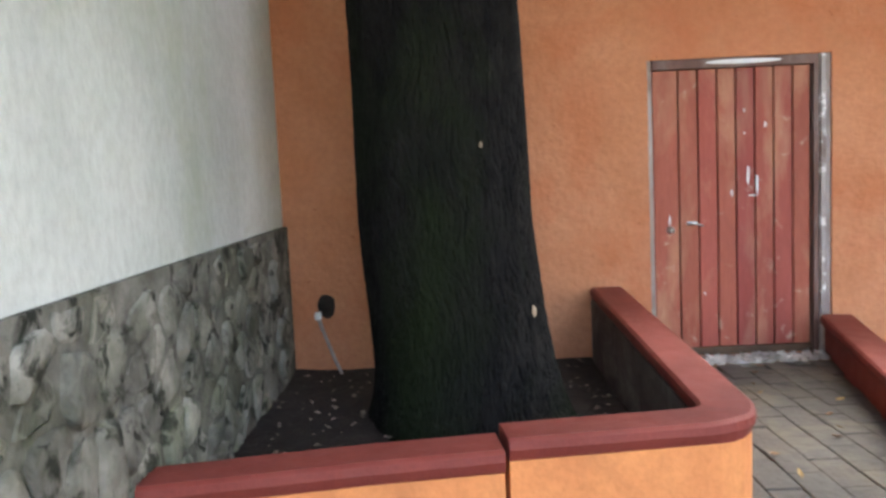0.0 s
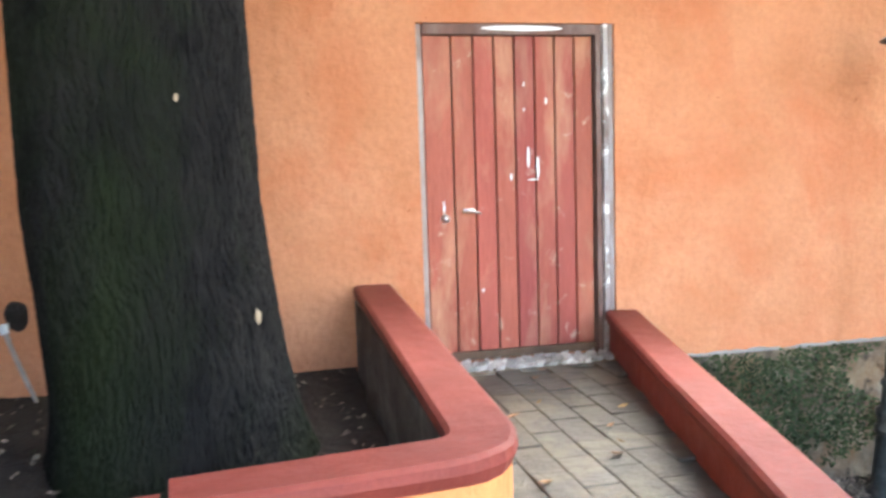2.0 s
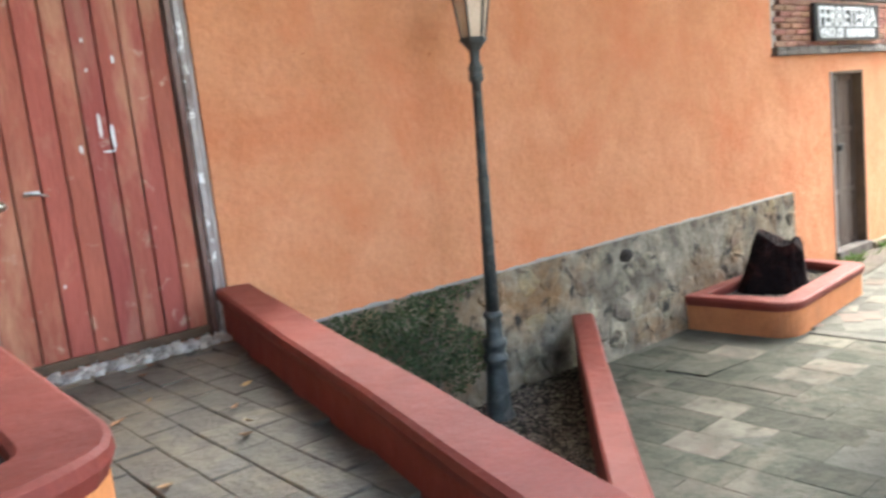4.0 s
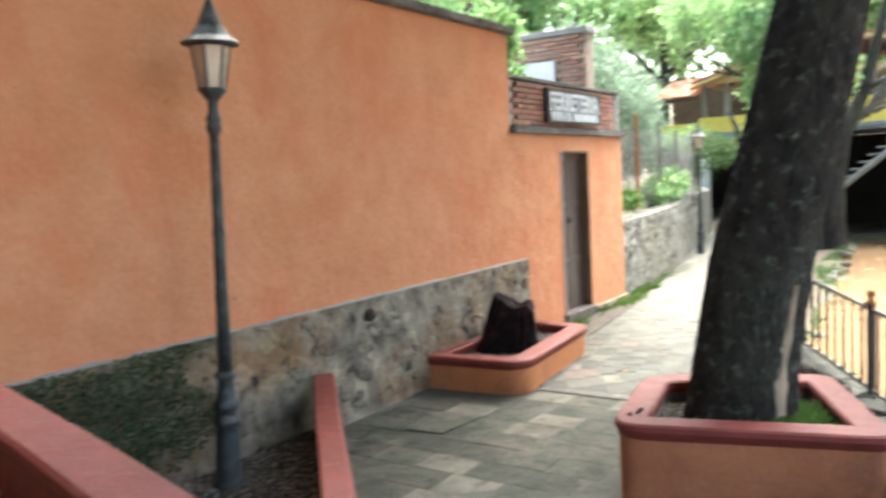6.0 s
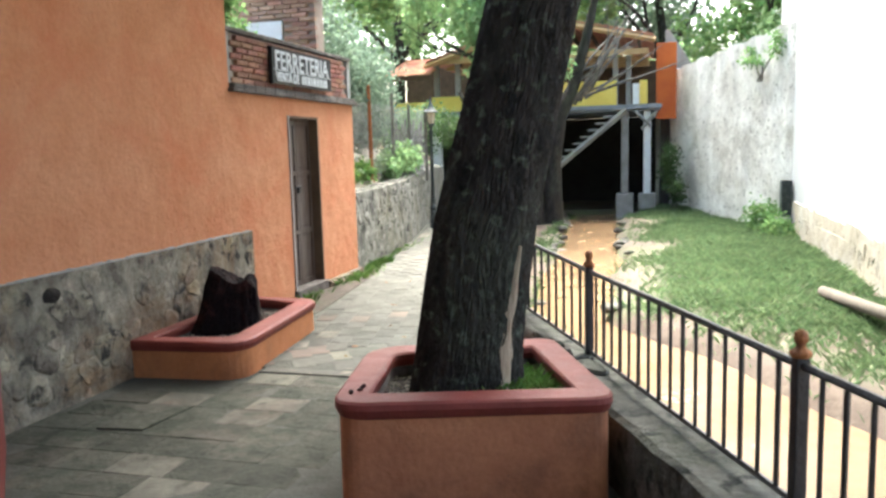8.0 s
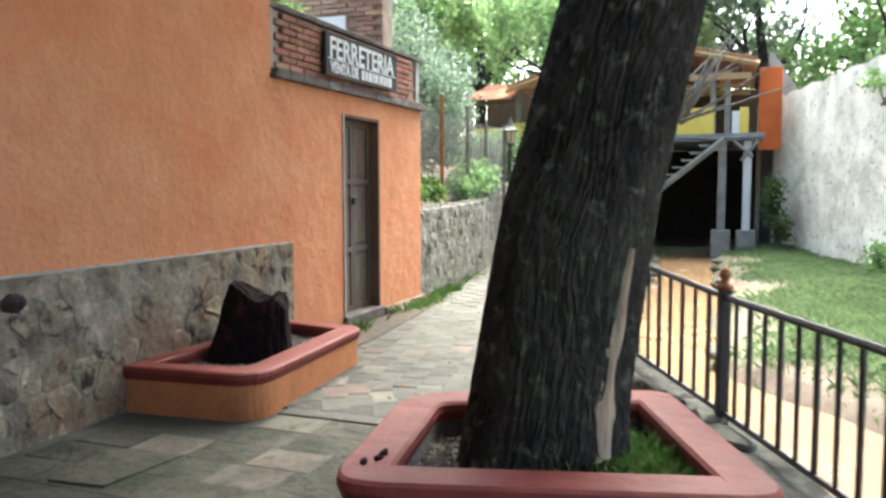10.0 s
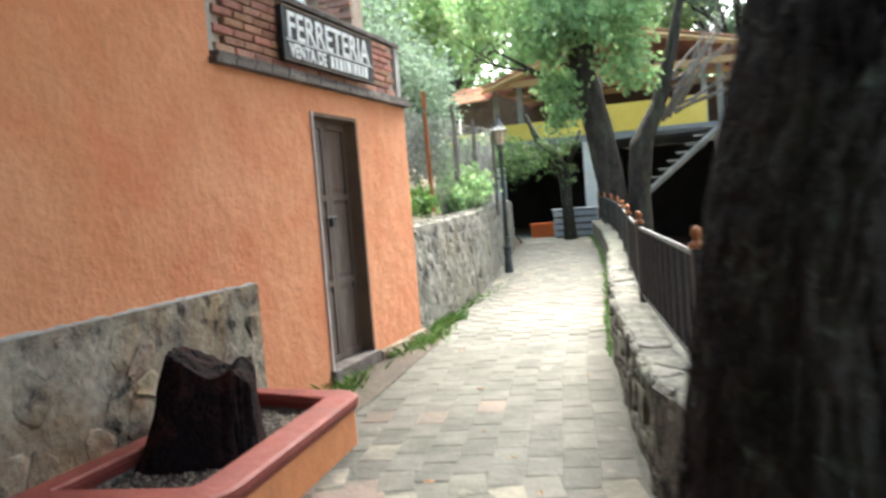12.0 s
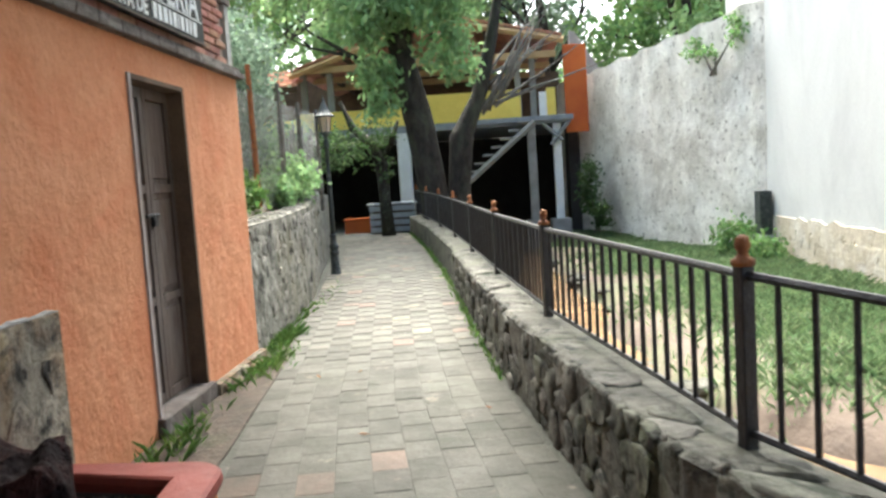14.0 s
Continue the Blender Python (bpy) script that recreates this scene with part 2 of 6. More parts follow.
M_DOORFRAME = mat("dark_frame_wood", (0.2, 0.115, 0.095), (0.12, 0.075, 0.065), scale=5, bump=0.3, stretch=(1, 1, 0.3), stain=(0.33, 0.29, 0.27), stain_scale=3, stain_amt=0.5)
M_FLAKED = mat("flaked_white_paint", (0.46, 0.43, 0.42), (0.3, 0.26, 0.25), scale=6, bump=0.4, stretch=(1, 1, 0.35), stain=(0.17, 0.12, 0.1), stain_scale=5, stain_amt=0.9, spots=(0.75, 0.74, 0.74), spot_scale=9, spot_lo=0.56, spot_soft=0.06)
M_GREYFRAME = mat("grey_frame", (0.36, 0.31, 0.29), (0.25, 0.2, 0.19), scale=5, bump=0.25, stretch=(1, 1, 0.3), stain=(0.55, 0.53, 0.52), stain_scale=4, stain_amt=0.6)
M_WOODDARK = mat("dark_wood", (0.1, 0.064, 0.047), (0.05, 0.033, 0.026), scale=6, bump=0.3, fine=50, stretch=(1, 1, 0.2), rough=0.65, stain=(0.17, 0.15, 0.14), stain_scale=2.5, stain_amt=0.5)
M_IRON = mat("black_iron", (0.025, 0.025, 0.027), (0.015, 0.015, 0.016), scale=12, bump=0.15, rough=0.5, metal=0.3, spec=0.5)
M_IRON_GREEN = mat("worn_green_iron", (0.05, 0.06, 0.06), (0.03, 0.036, 0.037), scale=10, bump=0.2, rough=0.5, metal=0.3, stain=(0.14, 0.14, 0.13), stain_scale=7, stain_amt=0.6)
M_RUST = mat("rusty_finial", (0.3, 0.11, 0.03), (0.16, 0.06, 0.025), scale=20, bump=0.3, rough=0.7)
M_STEEL = mat("chrome_metal", (0.65, 0.65, 0.63), (0.5, 0.5, 0.5), scale=20, bump=0.05, rough=0.3, metal=0.9)
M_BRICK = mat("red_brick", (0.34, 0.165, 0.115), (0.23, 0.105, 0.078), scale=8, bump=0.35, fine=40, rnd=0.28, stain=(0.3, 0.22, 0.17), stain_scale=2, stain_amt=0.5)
# lighter copy of the red brick, with the gable's sunlight in its colour
M_BRICK_LIT = mat("sunlit_tan_brick", (0.48, 0.29, 0.215), (0.34, 0.19, 0.14), scale=8, bump=0.35, fine=40, rnd=0.25, stain=(0.45, 0.36, 0.29), stain_scale=2, stain_amt=0.5)
M_BRICKMORTAR = mat("brick_mortar", (0.4, 0.33, 0.28), (0.26, 0.2, 0.17), scale=6, bump=0.4)
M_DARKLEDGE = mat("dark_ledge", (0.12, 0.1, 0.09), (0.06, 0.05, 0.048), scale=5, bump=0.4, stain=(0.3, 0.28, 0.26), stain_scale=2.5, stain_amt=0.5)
M_SIGNBLACK = mat("sign_board", (0.02, 0.02, 0.025), (0.012, 0.012, 0.015), scale=6, bump=0.05, rough=0.5)
M_SIGNWHITE = mat("sign_paint", (0.72, 0.75, 0.78), (0.62, 0.65, 0.68), scale=10, bump=0.03, rough=0.6)
M_CONC = mat("grey_concrete", (0.34, 0.34, 0.33), (0.23, 0.23, 0.22), scale=3, bump=0.2)
M_WHITEPAINT = mat("white_paint", (0.8, 0.82, 0.84), (0.7, 0.72, 0.74), scale=4, bump=0.1, rough=0.6)
M_GREYBLUE = mat("blue_grey_paint", (0.28, 0.31, 0.34), (0.2, 0.22, 0.25), scale=4, bump=0.1, rough=0.6)
M_SLAT = mat("pale_blue_grey_slat", (0.5, 0.53, 0.56), (0.38, 0.41, 0.44), scale=6, bump=0.15, rough=0.7)
M_YELLOW = mat("yellow_panel", (0.86, 0.68, 0.17), (0.76, 0.58, 0.13), scale=2, bump=0.1, rough=0.7)
M_TILEROOF = mat("terracotta_tile", (0.58, 0.28, 0.19), (0.46, 0.2, 0.135), scale=4, bump=0.3, island=0.2)
M_BEAM = mat("pale_timber", (0.5, 0.34, 0.18), (0.4, 0.26, 0.13), scale=4, bump=0.15)
M_BEAMDARK = mat("brown_timber", (0.13, 0.085, 0.055), (0.08, 0.05, 0.035), scale=4, bump=0.15)
M_ORANGEBOARD = mat("orange_board", (0.55, 0.14, 0.035), (0.45, 0.1, 0.03), scale=2, bump=0.1)
# near-black: the shade below the balcony deck, put into the colour
M_DARKROOM = mat("under_deck_shade", (0.05, 0.047, 0.045), (0.03, 0.028, 0.027), scale=2, bump=0.2)
M_PIPE = mat("grey_pipe", (0.15, 0.125, 0.1), (0.1, 0.085, 0.07), scale=5, bump=0.2)
M_WIRE = mat("galvanised_wire", (0.33, 0.34, 0.34), (0.25, 0.25, 0.25), scale=8, bump=0.05, rough=0.5, metal=0.5)
M_LEAF = leaf_mat("leaf_green", (0.2, 0.33, 0.125), (0.13, 0.235, 0.08))
M_LEAF_PALE = leaf_mat("leaf_pale", (0.29, 0.43, 0.2), (0.19, 0.32, 0.135))
M_LEAF_GREY = leaf_mat("leaf_greygreen", (0.17, 0.235, 0.165), (0.11, 0.165, 0.11))
M_LEAF_DARK = leaf_mat("leaf_dark", (0.09, 0.15, 0.06), (0.055, 0.095, 0.035))
M_IVY = leaf_mat("ivy_leaf", (0.07, 0.1, 0.045), (0.03, 0.048, 0.02), island=0.5)
M_GRASS = leaf_mat("grass", (0.2, 0.285, 0.145), (0.13, 0.2, 0.095))
M_WEED = leaf_mat("weed", (0.13, 0.22, 0.06), (0.08, 0.15, 0.04))
M_DRYLEAF = mat("dry_leaf", (0.34, 0.22, 0.11), (0.2, 0.11, 0.06), scale=20, bump=0.2, rnd=0.4)
M_WHITESTONE = mat("white_chip", (0.6, 0.58, 0.55), (0.4, 0.38, 0.36), scale=14, bump=0.5, rnd=0.35)
M_WATER = mat("muddy_water", (0.26, 0.165, 0.088), (0.21, 0.132, 0.07), scale=0.6, rough=0.25, bump=0.02, fine=6, spec=0.4)
M_LAMPGLASS = mat("milky_lamp_glass", (0.62, 0.5, 0.38), (0.5, 0.38, 0.28), scale=6, rough=0.25, bump=0.02, spec=0.5)

# ---------------------------------------------------------------- mesh helpers
IN_WORLD = set()


def part(name, bm, material, parent=None, label="", smooth=False):
    me = bpy.data.meshes.new(name)
    bm.to_mesh(me)
    bm.free()
    me.materials.append(material)
    if smooth:
        me.polygons.foreach_set("use_smooth", [True] * len(me.polygons))
    ob = new(name, me)
    if parent:
        ob.parent = parent
        if parent.name in IN_WORLD:
            ob.matrix_parent_inverse = parent.matrix_basis.inverted()
    if label:
        ob["label"] = label
    return ob


def data_part(name, verts, faces, material, parent=None, label="", smooth=False):
    me = bpy.data.meshes.new(name)
    me.from_pydata(verts, [], faces)
    me.materials.append(material)
    if smooth:
        me.polygons.foreach_set("use_smooth", [True] * len(me.polygons))
    ob = new(name, me)
    if parent:
        ob.parent = parent
        if parent.name in IN_WORLD:
            ob.matrix_parent_inverse = parent.matrix_basis.inverted()
    if label:
        ob["label"] = label
    return ob


def thing(name, x, y, z, label, category, group="", kind="", local=False):
    """An Empty at a thing's base; its parts are given in the world's places unless local."""
    ob = new(name)
    ob.empty_display_size = 0.1
    ob.matrix_basis = pose(x, y, z)
    if not local:
        IN_WORLD.add(ob.name)
    return tagged(ob, label, category, group, kind)


def add_box(bm, x0, x1, y0, y1, z0, z1, bevel=0.0, m=None):
    r = bmesh.ops.create_cube(bm, size=1)
    vs = r["verts"]
    bmesh.ops.scale(bm, vec=(x1 - x0, y1 - y0, z1 - z0), verts=vs)
    bmesh.ops.translate(bm, vec=((x0 + x1) / 2, (y0 + y1) / 2, (z0 + z1) / 2), verts=vs)
    if bevel:
        es = list({e for v in vs for e in v.link_edges})
        r = bmesh.ops.bevel(bm, geom=es, offset=bevel, segments=2, affect="EDGES", profile=0.5)
        vs = list({v for f in r["faces"] for v in f.verts} | {v for v in vs if v.is_valid})
    if m:
        bmesh.ops.transform(bm, matrix=m, verts=vs)
    return bm


def box(*a, **k):
    return add_box(bmesh.new(), *a, **k)


def add_lathe(bm, profile, segs=16, x=0, y=0, z=0, square=False):
    """A turned body from (radius, height) pairs."""
    rings = []
    for r, h in profile:
        rings.append([bm.verts.new((x + r * math.cos(2 * math.pi * (i + 0.5) / segs), y + r * math.sin(2 * math.pi * (i + 0.5) / segs), z + h)) for i in range(segs)])
    for a, b in zip(rings, rings[1:]):
        for i in range(segs):
            j = (i + 1) % segs
            bm.faces.new((a[i], a[j], b[j], b[i]))
    bm.faces.new(rings[0][::-1])
    bm.faces.new(rings[-1])
    return bm


def add_tube(bm, pts, radii, segs=8):
    """A tapered tube along points."""
    rings = []
    pts = [Vector(p) for p in pts]
    for i, p in enumerate(pts):
        d = (pts[min(i + 1, len(pts) - 1)] - pts[max(i - 1, 0)]).normalized()
        a = d.orthogonal().normalized() if abs(d.z) < 0.9 else Vector((1, 0, 0)).cross(d).normalized()
        if abs(d.z) < 0.9:
            a = Vector((0, 0, 1)).cross(d).normalized()
        b = d.cross(a)
        r = radii[i]
        rings.append([bm.verts.new(p + a * r * math.cos(2 * math.pi * k / segs) + b * r * math.sin(2 * math.pi * k / segs)) for k in range(segs)])
    for a, b in zip(rings, rings[1:]):
        for i in range(segs):
            j = (i + 1) % segs
            bm.faces.new((a[i], a[j], b[j], b[i]))
    bm.faces.new(rings[0][::-1])
    bm.faces.new(rings[-1])
    return bm


def add_prism(bm, poly, z0, z1):
    """A polygon (x, y) raised from z0 to z1; z may be a function of x, y."""
    f0 = z0 if callable(z0) else (lambda x, y: z0)
    f1 = z1 if callable(z1) else (lambda x, y: z1)
    lo = [bm.verts.new((x, y, f0(x, y))) for x, y in poly]
    hi = [bm.verts.new((x, y, f1(x, y))) for x, y in poly]
    n = len(poly)
    for i in range(n):
        j = (i + 1) % n
        bm.faces.new((lo[i], lo[j], hi[j], hi[i]))
    bm.faces.new(hi)
    bm.faces.new(lo[::-1])
    bmesh.ops.recalc_face_normals(bm, faces=bm.faces)
    return bm


def rounded(poly, radii, n=7):
    """Rounds the corners of an open or closed polygon of (x, y); a radius for each corner."""
    out = []
    k = len(poly)
    for i in range(k):
        p = Vector(poly[i])
        r = radii[i]
        if r <= 0:
            out.append(tuple(p))
            continue
        a = (Vector(poly[i - 1]) - p).normalized()
        b = (Vector(poly[(i + 1) % k]) - p).normalized()
        p0, p1 = p + a * r, p + b * r
        for j in range(n + 1):
            t = j / n
            out.append(tuple((1 - t) ** 2 * p0 + 2 * t * (1 - t) * p + t * t * p1))
    return out


def offset_path(path, d):
    """Moves an open path of (x, y) sideways by d, to its left."""
    out = []
    P = [Vector(p) for p in path]
    for i, p in enumerate(P):
        a = (P[i] - P[i - 1]).normalized() if i else (P[1] - P[0]).normalized()
        b = (P[i + 1] - P[i]).normalized() if i < len(P) - 1 else a
        na, nb = Vector((-a.y, a.x)), Vector((-b.y, b.x))
        n = (na + nb).normalized()
        out.append(p + n * d / max(0.5, n.dot(na)))
    return out


def sweep(bm, path, section, heights):
    """Sweeps a section of (side, up) points along an open path of (x, y); heights give z along it."""
    lines = [offset_path(path, s) for s, _ in section]
    rings = []
    for i in range(len(path)):
        rings.append([bm.verts.new((lines[k][i].x, lines[k][i].y, heights[i] + section[k][1])) for k in range(len(section))])
    n = len(section)
    for a, b in zip(rings, rings[1:]):
        for i in range(n):
            j = (i + 1) % n
            bm.faces.new((a[i], a[j], b[j], b[i]))
    bm.faces.new(rings[0])
    bm.faces.new(rings[-1][::-1])
    bmesh.ops.recalc_face_normals(bm, faces=bm.faces)
    return bm


CAP = [(-0.13, 0.0), (-0.135, -0.03), (-0.115, -0.07), (-0.1, -0.08), (0.1, -0.08), (0.115, -0.07), (0.135, -0.03), (0.13, 0.0), (0.11, 0.012), (-0.11, 0.012)]


def scaled(section, k):
    return [(s * k, u) for s, u in section]


def wobble(ob, amount, size):
    for v in ob.data.vertices:
        n = noise.noise_vector(v.co * size)
        v.co += n * amount


def cells(w, h, size, rng, stretch=1.25):
    """Cuts a w by h field into uneven cells; yields their corners, drawn in a little for the joints."""
    pts = []
    ny = max(1, round(h / size))
    for j in range(-1, ny + 1):
        nx = max(1, round(w / (size * stretch)))
        for i in range(-1, nx + 1):
            pts.append(((i + 0.5 + (j % 2) * 0.5 + rng.uniform(-0.46, 0.46)) * w / nx, (j + 0.5 + rng.uniform(-0.46, 0.46)) * h / ny))
    P = np.array(pts)
    for k, (px, py) in enumerate(pts):
        if not (0.0 <= px <= w and 0.0 <= py <= h):
            continue
        poly = [(0, 0), (w, 0), (w, h), (0, h)]
        near = np.argsort(((P - P[k]) ** 2).sum(1))[1:15]
        for q in near:
            mx, my = (px + P[q][0]) / 2, (py + P[q][1]) / 2
            dx, dy = P[q][0] - px, P[q][1] - py
            new_poly = []
            for a, b in zip(poly, poly[1:] + poly[:1]):
                da = (a[0] - mx) * dx + (a[1] - my) * dy
                db = (b[0] - mx) * dx + (b[1] - my) * dy
                if da <= 0:
                    new_poly.append(a)
                if da * db < 0:
                    t = da / (da - db)
                    new_poly.append((a[0] + t * (b[0] - a[0]), a[1] + t * (b[1] - a[1])))
            poly = new_poly
            if len(poly) < 3:
                break
        if len(poly) >= 3:
            yield poly


def stones(owner, to_world, w, h, size, seed, material, name="stone", gap=0.016, depth=(0.015, 0.05), top=None, keep=None, limit=300):
    """Rubble stones, each an object of its own, laid over a face; to_world(u, v, d) places a point d proud of it."""
    rng = random.Random(seed)
    count = 0
    for poly in cells(w, h, size, rng):
        cx = sum(p[0] for p in poly) / len(poly)
        cy = sum(p[1] for p in poly) / len(poly)
        if keep and not keep(cx, cy):
            continue
        if top and max(p[1] for p in poly) > top(cx):
            poly = [(px, min(py, top(px))) for px, py in poly]
        r = max(0.03, min(math.hypot(px - cx, py - cy) for px, py in poly))
        k = max(0.4, 1 - gap / r)
        d = rng.uniform(*depth)
        ring = []
        n = len(poly)
        for i in range(n):
            a, b = poly[i], poly[(i + 1) % n]
            if math.hypot(a[0] - b[0], a[1] - b[1]) < 0.03:
                continue
            for t in (0.2, 0.8):
                ring.append((cx + (a[0] + t * (b[0] - a[0]) - cx) * k, cy + (a[1] + t * (b[1] - a[1]) - cy) * k))
        n = len(ring)
        if n < 4:
            continue
        verts, faces = [], []
        for s, dd in ((1.0, -0.02), (0.97, d * 0.7), (0.8, d)):
            for px, py in ring:
                j = rng.uniform(-0.012, 0.012)
                verts.append(to_world(cx + (px - cx) * s + j, cy + (py - cy) * s + j, dd + (j if dd > 0 else 0)))
        verts.append(to_world(cx, cy, d + rng.uniform(-0.006, 0.006)))
        for l in range(2):
            for i in range(n):
                j = (i + 1) % n
                faces.append((l * n + i, l * n + j, (l + 1) * n + j, (l + 1) * n + i))
        for i in range(n):
            faces.append((2 * n + i, 2 * n + (i + 1) % n, 3 * n))
        data_part(name, verts, faces, material, owner, smooth=True)
        count += 1
        if count >= limit:
            break


def leaf_cloud(blobs, n, size, seed, droop=0.3, long=1.7):
    """Leaves as small bent blades scattered in uneven clumps; blobs are (x, y, z, rx, ry, rz)."""
    rng = np.random.RandomState(seed)
    vol = np.array([b[3] * b[4] * b[5] for b in blobs]) ** 0.75
    pick = rng.choice(len(blobs), n, p=vol / vol.sum())
    B = np.array(blobs)[pick]
    clumps = max(8, n // 45)
    cb = rng.choice(len(blobs), clumps, p=vol / vol.sum())
    d = rng.normal(size=(clumps, 3))
    d /= np.linalg.norm(d, axis=1)[:, None]
    C = np.array(blobs)[cb][:, :3] + d * np.array(blobs)[cb][:, 3:] * (rng.uniform(0.35, 1.05, clumps) ** 0.6)[:, None]
    ci = rng.randint(0, clumps, n)
    spread = np.array(blobs)[cb][:, 3:].mean(1)[ci] * 0.2 + size
    c = C[ci] + rng.normal(size=(n, 3)) * spread[:, None] * 0.75
    ax = rng.normal(size=(n, 3))
    ax[:, 2] -= droop
    ax /= np.linalg.norm(ax, axis=1)[:, None]
    sd = np.cross(ax, rng.normal(size=(n, 3)))
    sd /= np.linalg.norm(sd, axis=1)[:, None]
    s = size * rng.uniform(0.6, 1.3, n)[:, None]
    v = np.stack([c - ax * s * long * 0.5, c + sd * s * 0.5, c + ax * s * long * 0.5, c - sd * s * 0.5], 1).reshape(-1, 3)
    i = np.arange(n)[:, None] * 4
    f = np.concatenate([i, i + 1, i + 2, i + 3], 1)
    return v.tolist(), f.tolist()


def blades(points, seed, height, width, lean=0.5):
    """Grass blades standing at the points."""
    rng = np.random.RandomState(seed)
    P = np.array(points)
    n = len(P)
    a = rng.uniform(0, 6.283, n)
    h = height * rng.uniform(0.5, 1.4, n)
    d = np.stack([np.cos(a), np.sin(a), np.zeros(n)], 1)
    s = np.stack([-np.sin(a), np.cos(a), np.zeros(n)], 1) * (width * rng.uniform(0.6, 1.3, n))[:, None]
    up = np.array([0, 0, 1.0])
    mid = P + up * (h * 0.55)[:, None] + d * (h * lean * 0.3)[:, None]
    tip = P + up * (h * 0.95)[:, None] + d * (h * lean * rng.uniform(0.4, 1.4, n))[:, None]
    v = np.stack([P - s, P + s, mid + s * 0.8, tip, mid - s * 0.8], 1).reshape(-1, 3)
    i = np.arange(n)[:, None] * 5
    f = np.concatenate([i, i + 1, i + 2, i + 3, i + 4], 1)
    return v.tolist(), f.tolist()


def chips(points, size, seed):
    """Small uneven chips lying about."""
    rng = np.random.RandomState(seed)
    P = np.array(points)
    n = len(P)
    a = rng.uniform(0, 6.283, n)
    s = size * rng.uniform(0.5, 1.5, n)
    u = np.stack([np.cos(a), np.sin(a), rng.uniform(-0.4, 0.4, n)], 1) * s[:, None]
    w = np.stack([-np.sin(a), np.cos(a), rng.uniform(-0.4, 0.4, n)], 1) * (s * rng.uniform(0.4, 0.8, n))[:, None]
    t = P + np.array([0, 0, 1.0]) * (s * 0.5)[:, None]
    v = np.stack([P - u, P - w, P + u, P + w, t], 1).reshape(-1, 3)
    i = np.arange(n)[:, None] * 5
    f = np.concatenate([np.concatenate([i + a_, i + b_, i + 4], 1) for a_, b_ in ((0, 1), (1, 2), (2, 3), (3, 0))])
    return v.tolist(), f.tolist()


def trunk_mesh(name, spine, radii, material, parent, seed, segs=120, rings=150, ridge=0.03, ridges=26, flare=0.0, smooth=True):
    """A trunk along a spine with bark ridges that run and fork upward."""
    S = np.array(spine)
    t = np.linspace(0, 1, rings)
    k = np.linspace(0, 1, len(S))
    cx, cy, cz = (np.interp(t, k, S[:, i]) for i in range(3))
    rr = np.interp(t, k, radii)
    verts = []
    for i in range(rings):
        for j in range(segs):
            a = 2 * math.pi * j / segs
            z = cz[i]
            w = noise.noise(Vector((math.cos(a) * 1.2 + seed, math.sin(a) * 1.2, z * 0.7))) * 0.06
            tw = noise.noise(Vector((math.cos(a) * 2.5, math.sin(a) * 2.5 + seed, z * 2.2))) * 1.1
            wav = 0.10 * math.sin(z * 9 + 2.5 * tw)
            cell = noise.noise(Vector((math.cos(a + wav * 0.6) * ridges * 0.32, math.sin(a + wav * 0.6) * ridges * 0.32, z * 6.5 + tw * 0.8 + seed)))
            cell2 = noise.noise(Vector((math.cos(a) * ridges * 0.6, math.sin(a) * ridges * 0.6 + seed, z * 9.0)))
            b = max(0.0, 1 - abs(cell) * 4.0) * 0.75 + max(0.0, 1 - abs(cell2) * 3.0) * 0.3
            fl = flare * math.exp(-(z - cz[0]) / 0.22) * (1 + 0.35 * math.sin(a * 4 + seed))
            r = rr[i] * (1 + w + fl) - ridge * b
            verts.append((cx[i] + r * math.cos(a), cy[i] + r * math.sin(a), z))
    faces = []
    for i in range(rings - 1):
        for j in range(segs):
            q = (j + 1) % segs
            faces.append((i * segs + j, i * segs + q, (i + 1) * segs + q, (i + 1) * segs + j))
    faces.append(tuple(range((rings - 1) * segs, rings * segs)))
    return data_part(name, verts, faces, material, parent, smooth=smooth)


def limbs(starts, seed, spread=1.6, rise=1.6, r0=0.12, steps=5):
    """Forking limbs from a trunk's top; gives the mesh and the tips."""
    rng = random.Random(seed)
    bm = bmesh.new()
    tips = []

    def grow(p, d, r, level):
        pts, rad = [p], [r]
        for i in range(steps):
            d = (d + Vector((rng.uniform(-1, 1), rng.uniform(-1, 1), rng.uniform(-0.5, 0.7))) * 0.28).normalized()
            p = p + d * (spread if level == 0 else spread * 0.55) / steps
            pts.append(p)
            rad.append(r * (1 - 0.75 * (i + 1) / steps))
            if level < 2 and i in (2, 4):
                e = (d + Vector((rng.uniform(-1, 1), rng.uniform(-1, 1), rng.uniform(-0.3, 0.8))) * 0.8).normalized()
                grow(p, e, rad[-1] * 0.75 + 0.004, level + 1)
        add_tube(bm, pts, rad, 7)
        tips.append(tuple(p))

    for p, d, r in starts:
        grow(Vector(p), Vector(d).normalized(), r, 0)
    return bm, tips


